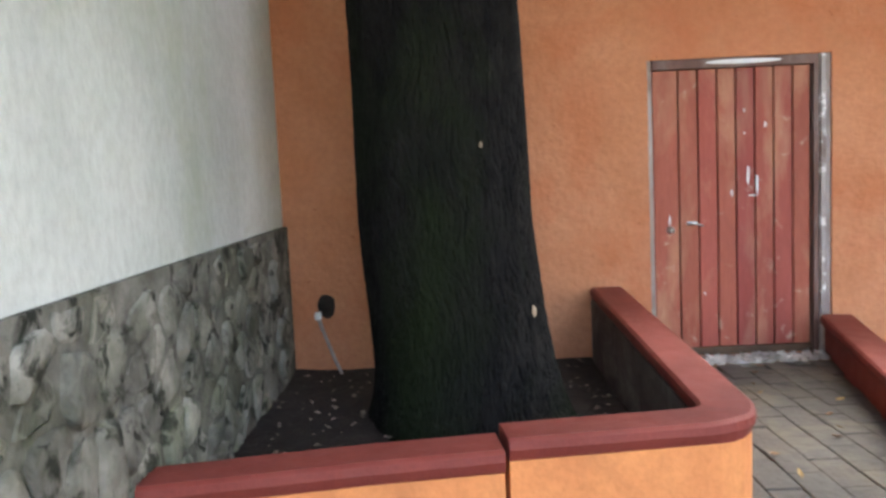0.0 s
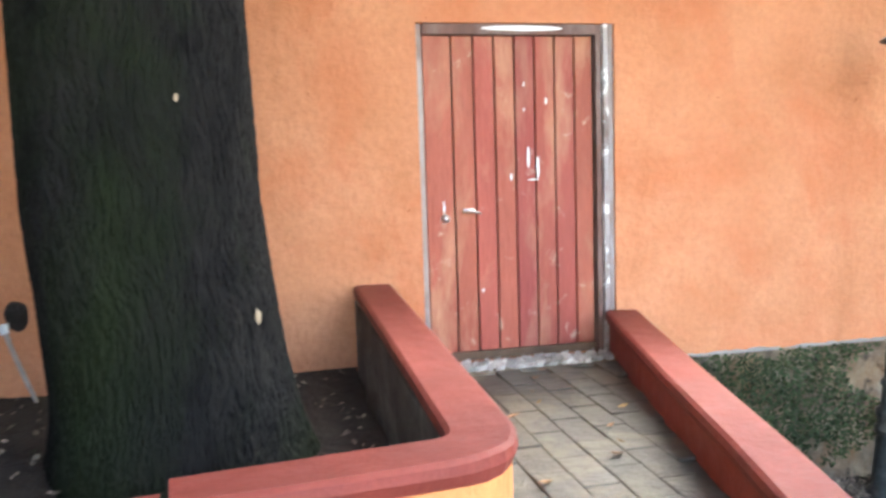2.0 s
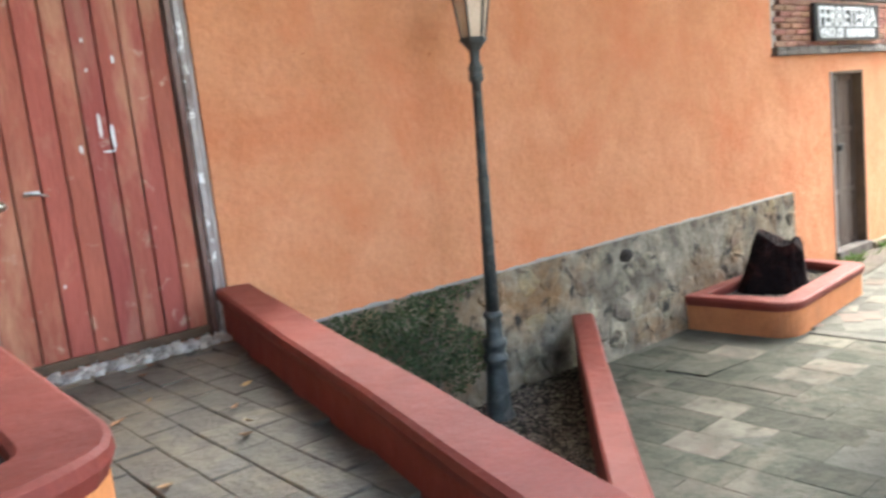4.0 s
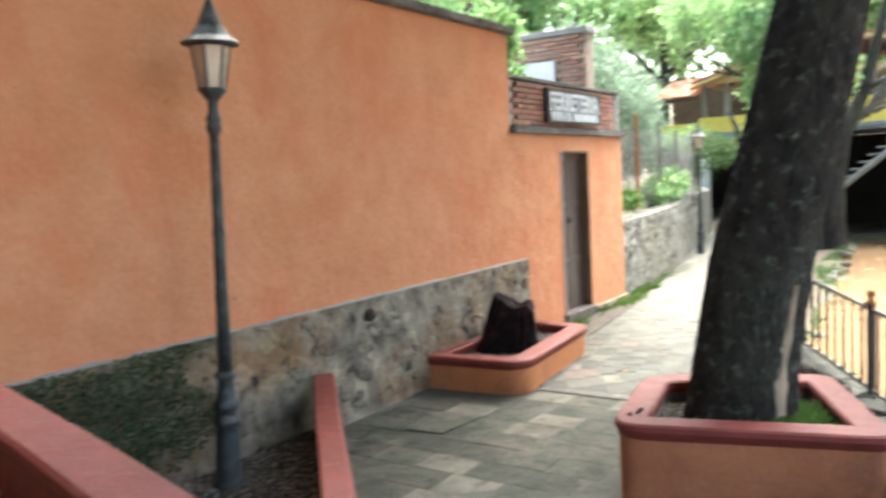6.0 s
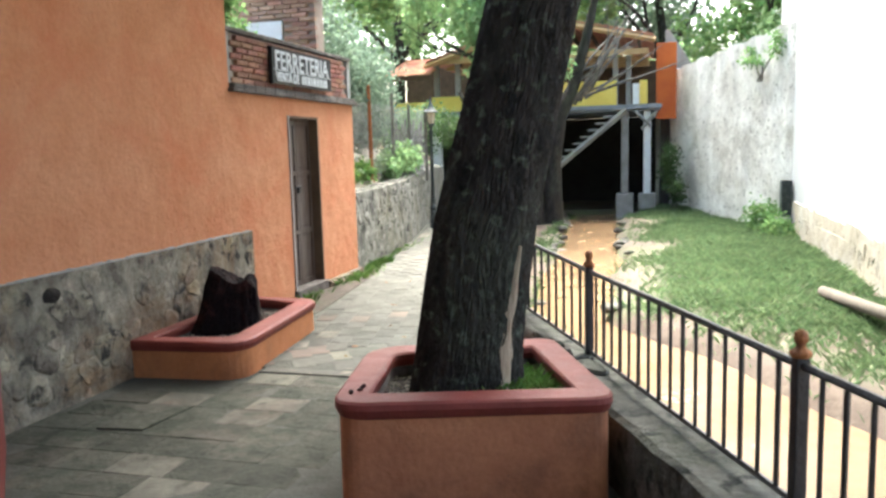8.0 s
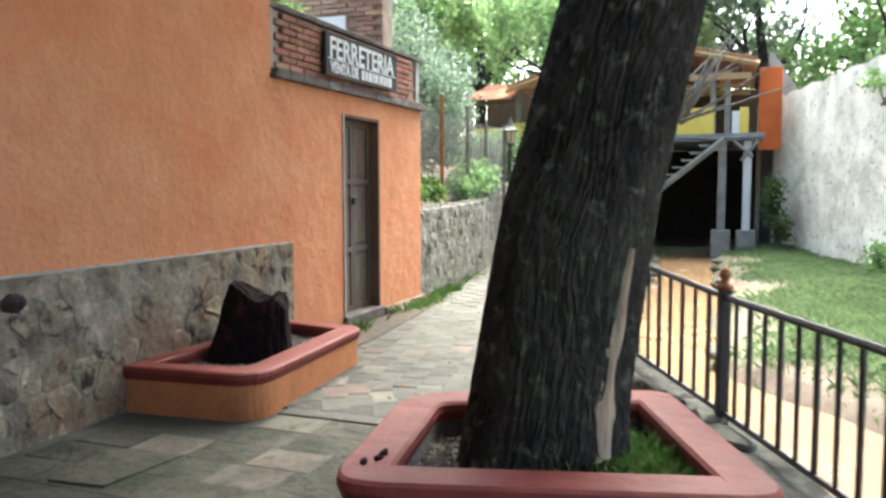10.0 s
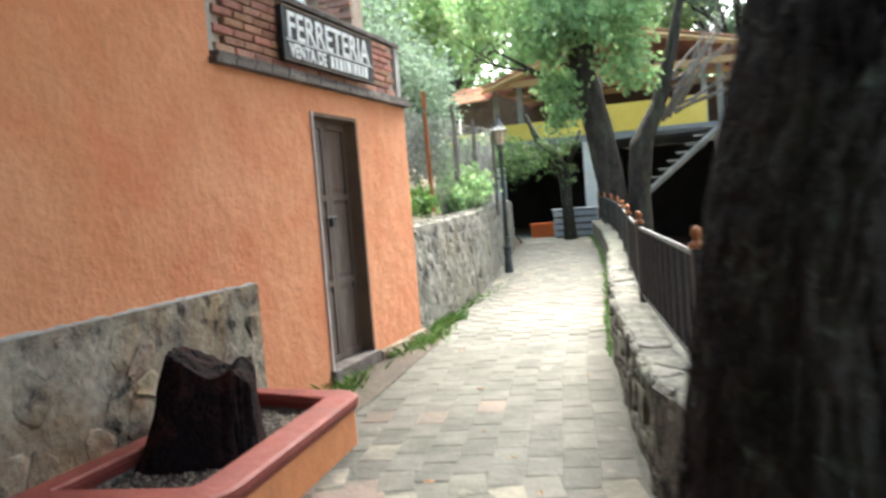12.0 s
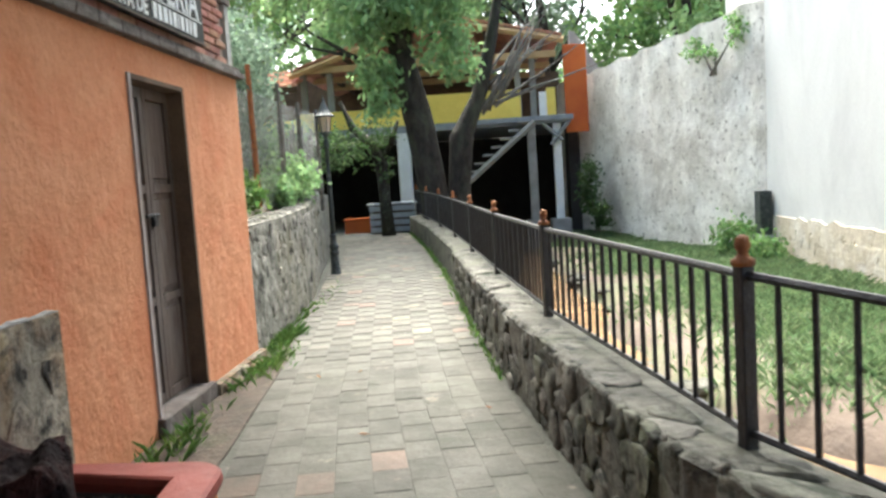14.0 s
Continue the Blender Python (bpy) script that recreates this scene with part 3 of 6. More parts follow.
def ragged(name, a, b, z, depth, low, material, label, seed, amp=1.0):
    """An uneven strip of mortar from a to b, standing out to the side by depth, with ragged edges."""
    A, B = Vector(a), Vector(b)
    n = max(4, int((B - A).length / 0.035))
    d = (B - A).normalized()
    out = Vector((d.y, -d.x))
    verts, faces = [], []
    for i in range(n + 1):
        p = A + (B - A) * i / n
        k = noise.noise(Vector((i * 0.17 / amp, seed, 0))) + 0.6 * noise.noise(Vector((i * 0.6 / amp, seed, 5)))
        q = noise.noise(Vector((i * 0.23, seed, 9))) + 0.7 * noise.noise(Vector((i * 0.8, seed, 3)))
        f = p + out * (depth + 0.006 * k)
        top, bot = z + 0.02 * amp * k, z - low * (1 + 0.8 * q)
        verts += [(p.x, p.y, top), (f.x, f.y, top - 0.006), (f.x, f.y, bot), (p.x, p.y, bot - 0.01)]
        if i:
            for j in range(3):
                faces.append((4 * i - 4 + j, 4 * i + j, 4 * i + j + 1, 4 * i - 3 + j))
    return tagged(data_part(name, verts, faces, material), label, "trim", kind="structure")

# ---------------------------------------------------------------- ground, terrace and path
LOW, UP = -1.043, -1.03                    # the yard's floor and the path beyond its step
FENCE = [(-2.4, -1.95), (1.0, -0.75), (3.14, 0.17), (5.3, 1.12), (6.88, 2.02), (9.6, 2.5), (12.1, 2.82), (16.0, 3.3), (20.0, 3.92), (24.0, 4.7)]
FENCE_Z = [-0.62, -0.62, -0.62, -0.62, -0.5, -0.5, -0.5, -0.47, -0.42, -0.36]


def fence_y(x):
    return float(np.interp(x, [p[0] for p in FENCE], [p[1] for p in FENCE]))


def path_z(x):
    return UP + 0.28 * min(1.0, max(0.0, (x - 11) / 13))


def path_left(x):
    return float(np.interp(x, [6, 9, 12, 16.5, 23, 26], [4.5, 4.5, 4.98, 5.4, 6.3, 7.2]))


def creek(x):
    """The stream's middle and half width at x."""
    c = float(np.interp(x, [-6, 4, 7, 9, 10.5, 12, 16, 20, 27], [-1.8, -0.75, 0.05, 0.95, 1.75, 1.95, 2.0, 2.3, 2.6]))
    w = float(np.interp(x, [-6, 4, 7, 8.5, 9.5, 12, 16, 27], [1.0, 1.0, 0.85, 0.6, 0.3, 0.3, 0.45, 0.65]))
    return c + 0.09 * math.sin(x * 1.9), w


def ground_z(x, y):
    n = noise.noise(Vector((x * 0.5, y * 0.5, 3))) * 0.1 + noise.noise(Vector((x * 2.1, y * 2.1, 7))) * 0.035
    c, w = creek(x)
    z = -1.42 + n
    if x < 27:
        t = max(0.0, 1 - abs(y - c) / (w + 0.35))
        z -= 0.34 * min(1.0, t * 2.6)
        if y < c - w:
            z += 0.16 * min(1.0, (c - w - y) / 1.5)
    if y > fence_y(x) + 0.1:
        z = -1.5
    if x > 23.8 and y > fence_y(24):
        return -0.79
    if x > 10.9 and y > float(np.interp(x, [11, 12.5, 14.5, 16.6, 18.5, 21, 24], [5.14, 5.22, 5.36, 5.72, 6.0, 6.4, 7.4])) + 0.14:
        z = 0.2 + min(0.35, 0.05 * (x - 11)) + n + 0.09 * max(0, y - 6)
    elif y > 5.6 and x <= 10.9:
        z = 0.0 + n
    far = max(0.0, math.hypot(x - 10, y) - 30)
    return z + min(6.0, far * 0.09) if far else z


gx = np.concatenate([[-600, -250, -100, -50, -25, -14, -9], np.arange(-7, 30.01, 0.22), [32, 36, 42, 52, 70, 110, 250, 600]])
gy = np.concatenate([[-600, -250, -100, -50, -25, -14, -8, -5, -4], np.arange(-3.2, 6.41, 0.2), [7, 8, 10, 14, 20, 30, 60, 120, 300, 600]])
gv = [(x, y, ground_z(x, y)) for x in gx for y in gy]
gf = [(i * len(gy) + j, (i + 1) * len(gy) + j, (i + 1) * len(gy) + j + 1, i * len(gy) + j + 1) for i in range(len(gx) - 1) for j in range(len(gy) - 1)]
ground = tagged(data_part("ground", gv, gf, M_DIRT, smooth=True), "brown earth with green tufts along the stream", "ground", kind="structure")

wx = np.arange(-7, 27.6, 0.5)
wv, wf = [], []
for i, x in enumerate(wx):
    c, w = creek(x)
    wv += [(x, c - w - 0.5, -1.545), (x, c + w + 0.5, -1.545)]
    if i:
        wf.append((2 * i - 2, 2 * i, 2 * i + 1, 2 * i - 1))
tagged(data_part("water", wv, wf, M_WATER), "shallow muddy ochre stream water", "water", kind="structure")

bm = bmesh.new()
add_prism(bm, [(-2.48, 2.2), (-2.48, -2.0), (0.1, -1.25), (0.1, 1.2), (0.72, 2.2)], -1.55, lambda x, y: -0.06 - 0.3 * min(1.0, max(0.0, (2.6 - y) / 1.6)) - (0.06 if x > 0 else 0))
terrace = tagged(part("floor_terrace", bm, M_WALKTILE), "worn grey paved terrace floor", "floor", kind="structure")
bm = bmesh.new()
add_prism(bm, [(-0.3, 5.0), (-0.32, 2.2), (0.72, 2.2), (1.1, 3.4), (1.2, 5.0)], -1.5, 0.018)
walkway = tagged(part("floor_walkway", bm, M_WALKTILE), "damp grey tile walkway before the red door", "floor", kind="structure")
for k in range(3):
    bm = add_prism(bmesh.new(), [(0.1 + 0.38 * k, -1.25), (0.48 + 0.38 * k, -1.1), (0.48 + 0.38 * k, 2.2), (0.1 + 0.38 * k, 2.0)], -1.5, -0.56 - 0.17 * k)
    tagged(part("step_%d" % (k + 1), bm, M_CONC), "grey concrete step down to the path", "step", "steps to the path", "structure")
bm = add_prism(bmesh.new(), [(1.24, 2.3), (1.24, -0.6), (3.1, 0.2), (5.4, 1.2), (6.12, 1.6), (6.12, 5.0), (4.15, 5.0), (1.9, 2.8)], -1.5, LOW - 0.001)
yard = tagged(part("pavement_yard", bm, M_JOINT), "grey-green paved yard beside the planters", "pavement", kind="structure")
pv = []
xs = np.concatenate([[6.12], np.arange(6.5, 26.1, 0.5)])
bm = bmesh.new()
rows = []
for x in xs:
    yl, yr = 5.02 if x < 11.1 else path_left(x) + 0.25, fence_y(x) + 0.1
    rows.append([bm.verts.new((x, yr, path_z(x) - 0.001)), bm.verts.new((x, yl, path_z(x) - 0.001)), bm.verts.new((x, yl, -1.6)), bm.verts.new((x, yr, -1.6))])
for a, b in zip(rows, rows[1:]):
    for i in range(4):
        bm.faces.new((a[i], b[i], b[(i + 1) % 4], a[(i + 1) % 4]))
bm.faces.new(rows[0])
path = tagged(part("pavement_path", bm, M_JOINT), "long pale brick-paved garden path", "pavement", kind="structure")
bm = box(5.98, 6.118, fence_y(6.0), 3.95, -1.5, UP + 0.002, bevel=0.008)
tagged(part("step_edge", bm, M_PAVER_I), "low grey concrete step edge across the path", "step", kind="structure")
bm = add_prism(bmesh.new(), [(7.6, 4.99), (7.72, 4.42), (8.6, 4.46), (9.4, 4.55), (11.0, 4.72), (12.4, 4.95), (11.2, 5.02)], UP - 0.05, UP + 0.012)
strip = tagged(part("soil_strip", bm, M_DIRT_DARK), "dark soil strip along the wall's foot", "soil", kind="structure")
wobble(strip, 0.008, 6)

# ---------------------------------------------------------------- the orange building
wall = bmesh.new()
T0, T1 = 5.0, 5.32
for x0, x1, z0, z1 in ((-2.6, -0.024, -1.6, 2.56), (-0.024, 1.194, 2.05, 2.56), (-0.024, 1.194, -1.6, 0.03), (1.194, 7.62, -1.6, 2.56), (7.62, 8.95, -1.6, 1.46), (8.95, 9.87, 1.25, 1.46), (8.95, 9.87, -1.6, -0.92), (9.87, 11.12, -1.6, 1.46)):
    add_box(wall, x0, x1, T0, T1, z0, z1)
add_box(wall, -2.6, -0.024, T0, T1, 2.56, 3.0)
add_box(wall, 10.82, 11.12, T1, 10, -1.6, 1.46)
bmesh.ops.remove_doubles(wall, verts=wall.verts, dist=0.0005)
wall_n = tagged(part("wall_north", wall, M_ORANGE), "rough orange stucco building wall, patchy and stained", "wall", kind="structure")
bm = box(-2.6, 7.62, 5.32, 10, 2.3, 2.5)
add_box(bm, 7.62, 10.82, 5.32, 10, 1.3, 1.45)
add_box(bm, -2.6, -2.4, 5.32, 10, -1.6, 2.3)
add_box(bm, 7.42, 7.62, 5.32, 10, -1.6, 2.3)
add_box(bm, -2.4, 10.82, 9.8, 10, -1.6, 1.29)
tagged(part("ceiling_building", bm, M_DARKLEDGE), "flat dark roof slab behind the parapets", "roof", kind="structure")
bm = bmesh.new()
x = 0.0
rng = random.Random(5)
while x < 7.66:
    w = rng.uniform(0.3, 0.42)
    add_box(bm, x, min(7.68, x + w - 0.006), 4.9, 5.45, 2.56, 2.625 + rng.uniform(0, 0.02), bevel=0.012)
    x += w
coping = tagged(part("roof_coping", bm, M_DARKLEDGE), "dark weathered coping along the wall top", "coping", kind="structure")
wobble(coping, 0.008, 5)

# stone footing of the building
bm = box(1.2, 7.87, 4.955, 4.998, -1.6, -0.035)
add_box(bm, 9.9, 11.14, 4.93, 4.998, -1.6, -0.93)
base = tagged(part("wall_footing", bm, M_MORTAR), "grey rubble stone footing with old mortar", "wall", kind="structure")
stones(base, lambda u, v, d: (1.25 + u, 4.955 - d * 0.8, -1.14 + v), 6.6, 1.1, 0.19, 11, M_STONE, gap=0.005, depth=(-0.008, 0.01), top=lambda u: 1.09, keep=lambda u, v: not (3.4 < u < 3.7 and 0.86 < v))
stones(base, lambda u, v, d: (9.9 + u, 4.93 - d, -1.1 + v), 1.2, 0.17, 0.12, 12, M_STONE, depth=(0.008, 0.03))
ragged("trim_mortar_edge", (1.25, 4.999), (7.87, 4.999), -0.022, 0.03, 0.03, M_CONC, "pale ragged mortar edge above the stones", 3)
part("trim_mortar_end", box(7.84, 7.885, 4.965, 4.997, -0.75, -0.03), M_CONC)
tagged(bpy.data.objects["trim_mortar_end"], "pale mortar edge at the footing's end", "trim", kind="structure")
bm = bmesh.new()
bmesh.ops.create_icosphere(bm, subdivisions=2, radius=0.075)
bmesh.ops.scale(bm, vec=(1.25, 0.5, 0.8), verts=bm.verts)
bmesh.ops.translate(bm, vec=(4.82, 4.955, -0.18), verts=bm.verts)
hole = part("hole_in_footing", bm, M_SOIL)
wobble(hole, 0.02, 12)
tagged(hole, "dark broken hole in the stone footing", "hole", kind="structure")

# brick parapet over the shop
bm = box(7.63, 11.1, 5.06, 5.3, 1.46, 2.08)
par = tagged(part("wall_parapet", bm, M_BRICKMORTAR), "red brick parapet band above the shop door", "wall", kind="structure")
bm = bmesh.new()
x = 7.6
while x < 11.16:
    w = rng.uniform(0.22, 0.3)
    add_box(bm, x, min(11.17, x + w - 0.005), 4.93, 5.055, 1.455, 1.5 + rng.uniform(-0.004, 0.006), bevel=0.008)
    add_box(bm, x + 0.08, min(11.15, x + w + 0.075), 4.965, 5.057, 1.503, 1.55, bevel=0.006)
    x += w
tagged(part("trim_ledge", bm, M_DARKLEDGE), "dark stepped brick ledge under the parapet", "ledge", kind="structure")
bm = bmesh.new()
x = 7.62
while x < 11.12:
    w = rng.uniform(0.24, 0.3)
    add_box(bm, x, min(11.14, x + w - 0.005), 5.0, 5.33, 2.082, 2.125 + rng.uniform(0, 0.01), bevel=0.008)
    x += w
tagged(part("trim_parapet_top", bm, M_DARKLEDGE), "dark brick course topping the parapet", "trim", kind="structure")
bm = box(11.02, 11.13, 5.02, 5.31, 1.552, 2.078)
add_box(bm, 7.625, 7.7, 5.02, 5.3, 1.552, 2.078)
tagged(part("trim_parapet_ends", bm, M_CONC), "grey plaster ends of the parapet", "trim", kind="structure")

# brick gable behind the parapet
bm = box(10.76, 11.05, 5.36, 6.9, 1.46, 3.02)
gab = tagged(part("wall_gable", bm, M_BRICKMORTAR), "tall red brick stub wall behind the shop parapet", "wall", kind="structure")
bm = box(10.7, 11.1, 5.3, 6.95, 3.02, 3.12, bevel=0.015)
tagged(part("trim_gable_cap", bm, M_CONC), "grey concrete cap on the brick stub wall", "trim", kind="structure")
bm = box(10.7, 10.755, 5.85, 6.8, 2.25, 2.66, bevel=0.008)
tagged(part("plaster_panel", bm, M_WHITEPAINT), "white plaster patch on the brick stub wall", "panel", kind="structure")

# ---------------------------------------------------------------- red plank door
door = thing("door_1", 0.58, 5.1, 0.05, "closed red plank door, paint worn and scratched", "door", kind="structure")
bm = box(0.0, 0.036, 5.035, 5.14, 0.03, 2.05, bevel=0.006)
part("jamb", bm, M_GREYFRAME, door, "grey weathered jamb")
bm = box(1.066, 1.1, 5.025, 5.14, 0.03, 2.05, bevel=0.005)
part("jamb", bm, M_DOORFRAME, door, "brownish red inner jamb")
bm = box(1.104, 1.138, 5.008, 5.14, 0.03, 2.05, bevel=0.006)
part("jamb", bm, M_FLAKED, door, "jamb with flaking white paint")
bm = box(1.142, 1.17, 5.016, 5.14, 0.03, 2.05, bevel=0.005)
part("jamb", bm, M_GREYFRAME, door, "grey outer jamb")
bm = box(0.036, 1.064, 5.015, 5.14, 1.985, 2.05, bevel=0.006)
part("lintel", bm, M_DOORFRAME, door, "grey lintel board")
# white oval that paints the light reflecting off the lintel
bm = add_prism(bmesh.new(), [(0.37 + 0.245 - 0.245 * math.cos(2 * math.pi * k / 16), 2.02 + 0.016 * math.sin(2 * math.pi * k / 16)) for k in range(16)], 0, 0.006)
bmesh.ops.transform(bm, matrix=Matrix.Translation((0, 5.012, 0)) @ Matrix.Rotation(radians(90), 4, "X"), verts=bm.verts)
part("paint_strip", bm, M_WHITEPAINT, door, "light reflected on the lintel, set as a white strip")
edges_x = [0.038, 0.205, 0.332, 0.455, 0.575, 0.697, 0.818, 0.94, 1.055]
for a, b in zip(edges_x, edges_x[1:]):
    bm = box(a + 0.004, b - 0.005, 5.05, 5.085, 0.1, 1.983, bevel=0.006)
    part("plank", bm, M_DOORRED, door)
bm = box(0.072, 1.083, 5.088, 5.12, 0.05, 1.984)
part("backing", bm, M_BEAMDARK, door)
bm = box(0.07, 1.06, 5.04, 5.087, 0.045, 0.098, bevel=0.005)
part("bottom_rail", bm, M_BEAMDARK, door, "dark rotted bottom rail")
bm = bmesh.new()
add_lathe(bm, [(0.022, 0), (0.026, 0.004), (0.026, 0.01), (0.016, 0.016), (0.015, 0.022)], 14)
bmesh.ops.transform(bm, matrix=pose(0.145, 5.05, 0.915, 90), verts=bm.verts)
lock = part("lock", bm, M_STEEL, door, "round chrome lock", smooth=True)
bm = box(0.25, 0.32, 5.035, 5.05, 0.945, 0.97, bevel=0.005)
add_tube(bm, [(0.265, 5.035, 0.957), (0.265, 5.005, 0.957), (0.3, 5.0, 0.955), (0.345, 5.003, 0.94)], [0.008, 0.008, 0.007, 0.005], 8)
part("door_handle", bm, M_STEEL, door, "chrome lever handle", smooth=True)
for sx_, sz_, sw, sh in ((0.65, 1.27, 0.02, 0.13), (0.71, 1.2, 0.02, 0.15), (0.68, 1.13, 0.07, 0.012), (0.545, 1.15, 0.016, 0.05), (0.765, 1.6, 0.014, 0.045), (0.63, 1.7, 0.01, 0.03), (0.63, 1.55, 0.012, 0.025), (0.36, 0.47, 0.012, 0.03), (0.14, 0.98, 0.012, 0.09)):
    bm = bmesh.new()
    n = 8
    ring = [bm.verts.new((sx_ + sw * 0.5 * math.cos(6.283 * i / n) * rng.uniform(0.6, 1.2), 5.0485, sz_ + sh * 0.5 * math.sin(6.283 * i / n) * rng.uniform(0.7, 1.2))) for i in range(n)]
    bm.faces.new(ring)
    part("scratch", bm, M_WHITEPAINT, door, "scratch of bare white primer")
for leaf in door.children:
    for v in leaf.data.vertices:
        v.co.x = 0.585 + (v.co.x - 0.585) * 1.04
chip_bed = tagged(part("threshold_bed", box(-0.02, 1.19, 4.78, 5.034, -0.1, 0.036), M_MORTAR), "bed of broken white stone below the door", "threshold", kind="structure")
stones(chip_bed, lambda u, v, d: (-0.02 + u, 4.79 + v, 0.035 + d), 1.2, 0.22, 0.06, 21, M_WHITESTONE, name="stone_chip", gap=0.004, depth=(0.008, 0.03))

# ---------------------------------------------------------------- white wall with a stone foot
bm = box(-2.9, -2.5, -2.6, 5.3, 1.05, 4.6)
ww = tagged(part("wall_white", bm, M_WHITE), "tall white plaster wall with grey streaks", "wall", kind="structure")
bm = box(-2.95, -2.47, -2.6, 4.998, -1.6, 1.06)
foot = tagged(part("wall_stone_foot", bm, M_STONE_MOSS), "grey mossy rubble stone foot of the white wall", "wall", kind="structure")
stones(foot, lambda u, v, d: (-2.472 + d, 4.97 - u, -0.25 + v), 4.6, 1.3, 0.19, 31, M_STONE_MOSS, gap=0.014, depth=(0.0, 0.032), top=lambda u: 1.31 + 0.03 * math.sin(u * 5))
ragged("trim_moss_edge", (-2.5, 0.3), (-2.5, 4.995), 1.06, -0.03, 0.05, M_STONE_MOSS, "mossy mortar edge on top of the stones", 8)

# ---------------------------------------------------------------- planters and low walls
def cap_run(parent, path_xy, heights, label="", width=1.0):
    bm = sweep(bmesh.new(), path_xy, scaled(CAP, width), heights)
    ob = part("cap", bm, M_RED, parent, label, smooth=False)
    wobble(ob, 0.006, 7)
    return ob


def body_run(parent, path_xy, heights, low, half=0.1, material=None, label=""):
    sec = [(-half, -0.075), (-half, low), (half, low), (half, -0.075)]
    return part("wall", sweep(bmesh.new(), path_xy, sec, heights), material or M_ORANGE_LOW, parent, label)


def arc(path_xy, radii, n=7):
    """Rounds an open path's inner corners."""
    P = rounded(path_xy, [0] + radii + [0], n)
    return P


# big planter before the wall
pl1 = thing("planter", -1.3, 2.6, -0.35, "orange planter wall with a red rounded cap, cracked", "planter", "planters")
side = arc([(-0.33, 4.98), (-0.28, 2.64), (-1.19, 2.53)], [0.17])
zs = [0.545 - 0.15 * min(1.0, (4.98 - p[1]) / 2.3) for p in side]
cap_run(pl1, side, zs, "red rounded cap, chipped at the joint", 0.85)
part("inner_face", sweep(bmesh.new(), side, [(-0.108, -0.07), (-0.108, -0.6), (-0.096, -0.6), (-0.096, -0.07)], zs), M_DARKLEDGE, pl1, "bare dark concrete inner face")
body_run(pl1, side, zs, -0.95, 0.094)
side2 = [(-1.21, 2.485), (-1.7, 2.43), (-2.48, 2.33)]
cap_run(pl1, side2, [0.37, 0.365, 0.345], "lower length of red cap with dirt specks", 0.85)
body_run(pl1, side2, [0.37, 0.365, 0.345], -0.95, 0.094)
bm = bmesh.new()
add_tube(bm, [(-1.29, 2.442, 0.3), (-1.275, 2.447, 0.24), (-1.31, 2.44, 0.17), (-1.285, 2.445, 0.08), (-1.32, 2.44, -0.02)], [0.012, 0.008, 0.01, 0.006, 0.003], 6)
part("crack", bm, M_SOIL, pl1, "dark crack below the cap joint")
bm = add_prism(bmesh.new(), [(-2.47, 4.99), (-2.47, 2.45), (-1.3, 2.62), (-0.45, 2.75), (-0.45, 4.99)], -0.6, 0.06)
bmesh.ops.subdivide_edges(bm, edges=bm.edges, cuts=10, use_grid_fill=True)
soil1 = part("soil", bm, M_SOIL, pl1, "dark damp soil")
wobble(soil1, 0.03, 4)
rs = np.random.RandomState(4)
pts = np.stack([rs.uniform(-2.4, -0.5, 240), rs.uniform(2.75, 4.95, 240), np.full(240, 0.085)], 1)
lit = data_part("litter", *chips(pts, 0.018, 5), M_GRAVEL, pl1, "scattered dry litter")
lit["kind"] = "stuff"

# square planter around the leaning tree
def ring_planter(name, outer, radii, z, low, label, soil_drop, soil_mat, width=1.0, paint=M_ORANGE_SHADE_DAMP):
    cx = sum(p[0] for p in outer) / len(outer)
    cy = sum(p[1] for p in outer) / len(outer)
    ob = thing(name, cx, cy, low, label, "planter", "planters")
    R = rounded(outer, radii)
    k = len(R)
    mid = [Vector(p) for p in R]
    inner = []
    for i in range(k):
        a = (mid[i] - mid[i - 1])
        b = (mid[(i + 1) % k] - mid[i])
        d = (a.normalized() + b.normalized()).normalized()
        inner.append(Vector((-d.y, d.x)))

    def ring_sweep(sec, zz):
        bm = bmesh.new()
        rings = [[bm.verts.new((mid[i].x + inner[i].x * s, mid[i].y + inner[i].y * s, zz + u)) for s, u in sec] for i in range(k)]
        n = len(sec)
        for i in range(k):
            a, b = rings[i], rings[(i + 1) % k]
            for q in range(n):
                w = (q + 1) % n
                bm.faces.new((a[q], a[w], b[w], b[q]))
        bmesh.ops.recalc_face_normals(bm, faces=bm.faces)
        return bm

    c = part("cap", ring_sweep([(s * width + 0.13 * width, u) for s, u in CAP], z), M_RED, ob, "red rounded cap with worn edges")
    wobble(c, 0.006, 7)
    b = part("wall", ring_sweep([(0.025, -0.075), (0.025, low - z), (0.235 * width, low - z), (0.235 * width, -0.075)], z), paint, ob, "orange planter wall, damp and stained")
    wobble(b, 0.006, 5)
    w_ = 0.235 * width
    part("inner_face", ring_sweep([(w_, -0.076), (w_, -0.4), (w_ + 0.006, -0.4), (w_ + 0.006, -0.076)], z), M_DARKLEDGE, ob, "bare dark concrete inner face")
    bm = add_prism(bmesh.new(), [tuple(mid[i] + inner[i] * 0.18) for i in range(k)], low - 0.05, z - soil_drop)
    part("soil", bm, soil_mat, ob, "dry soil strewn with bark mulch")
    return ob


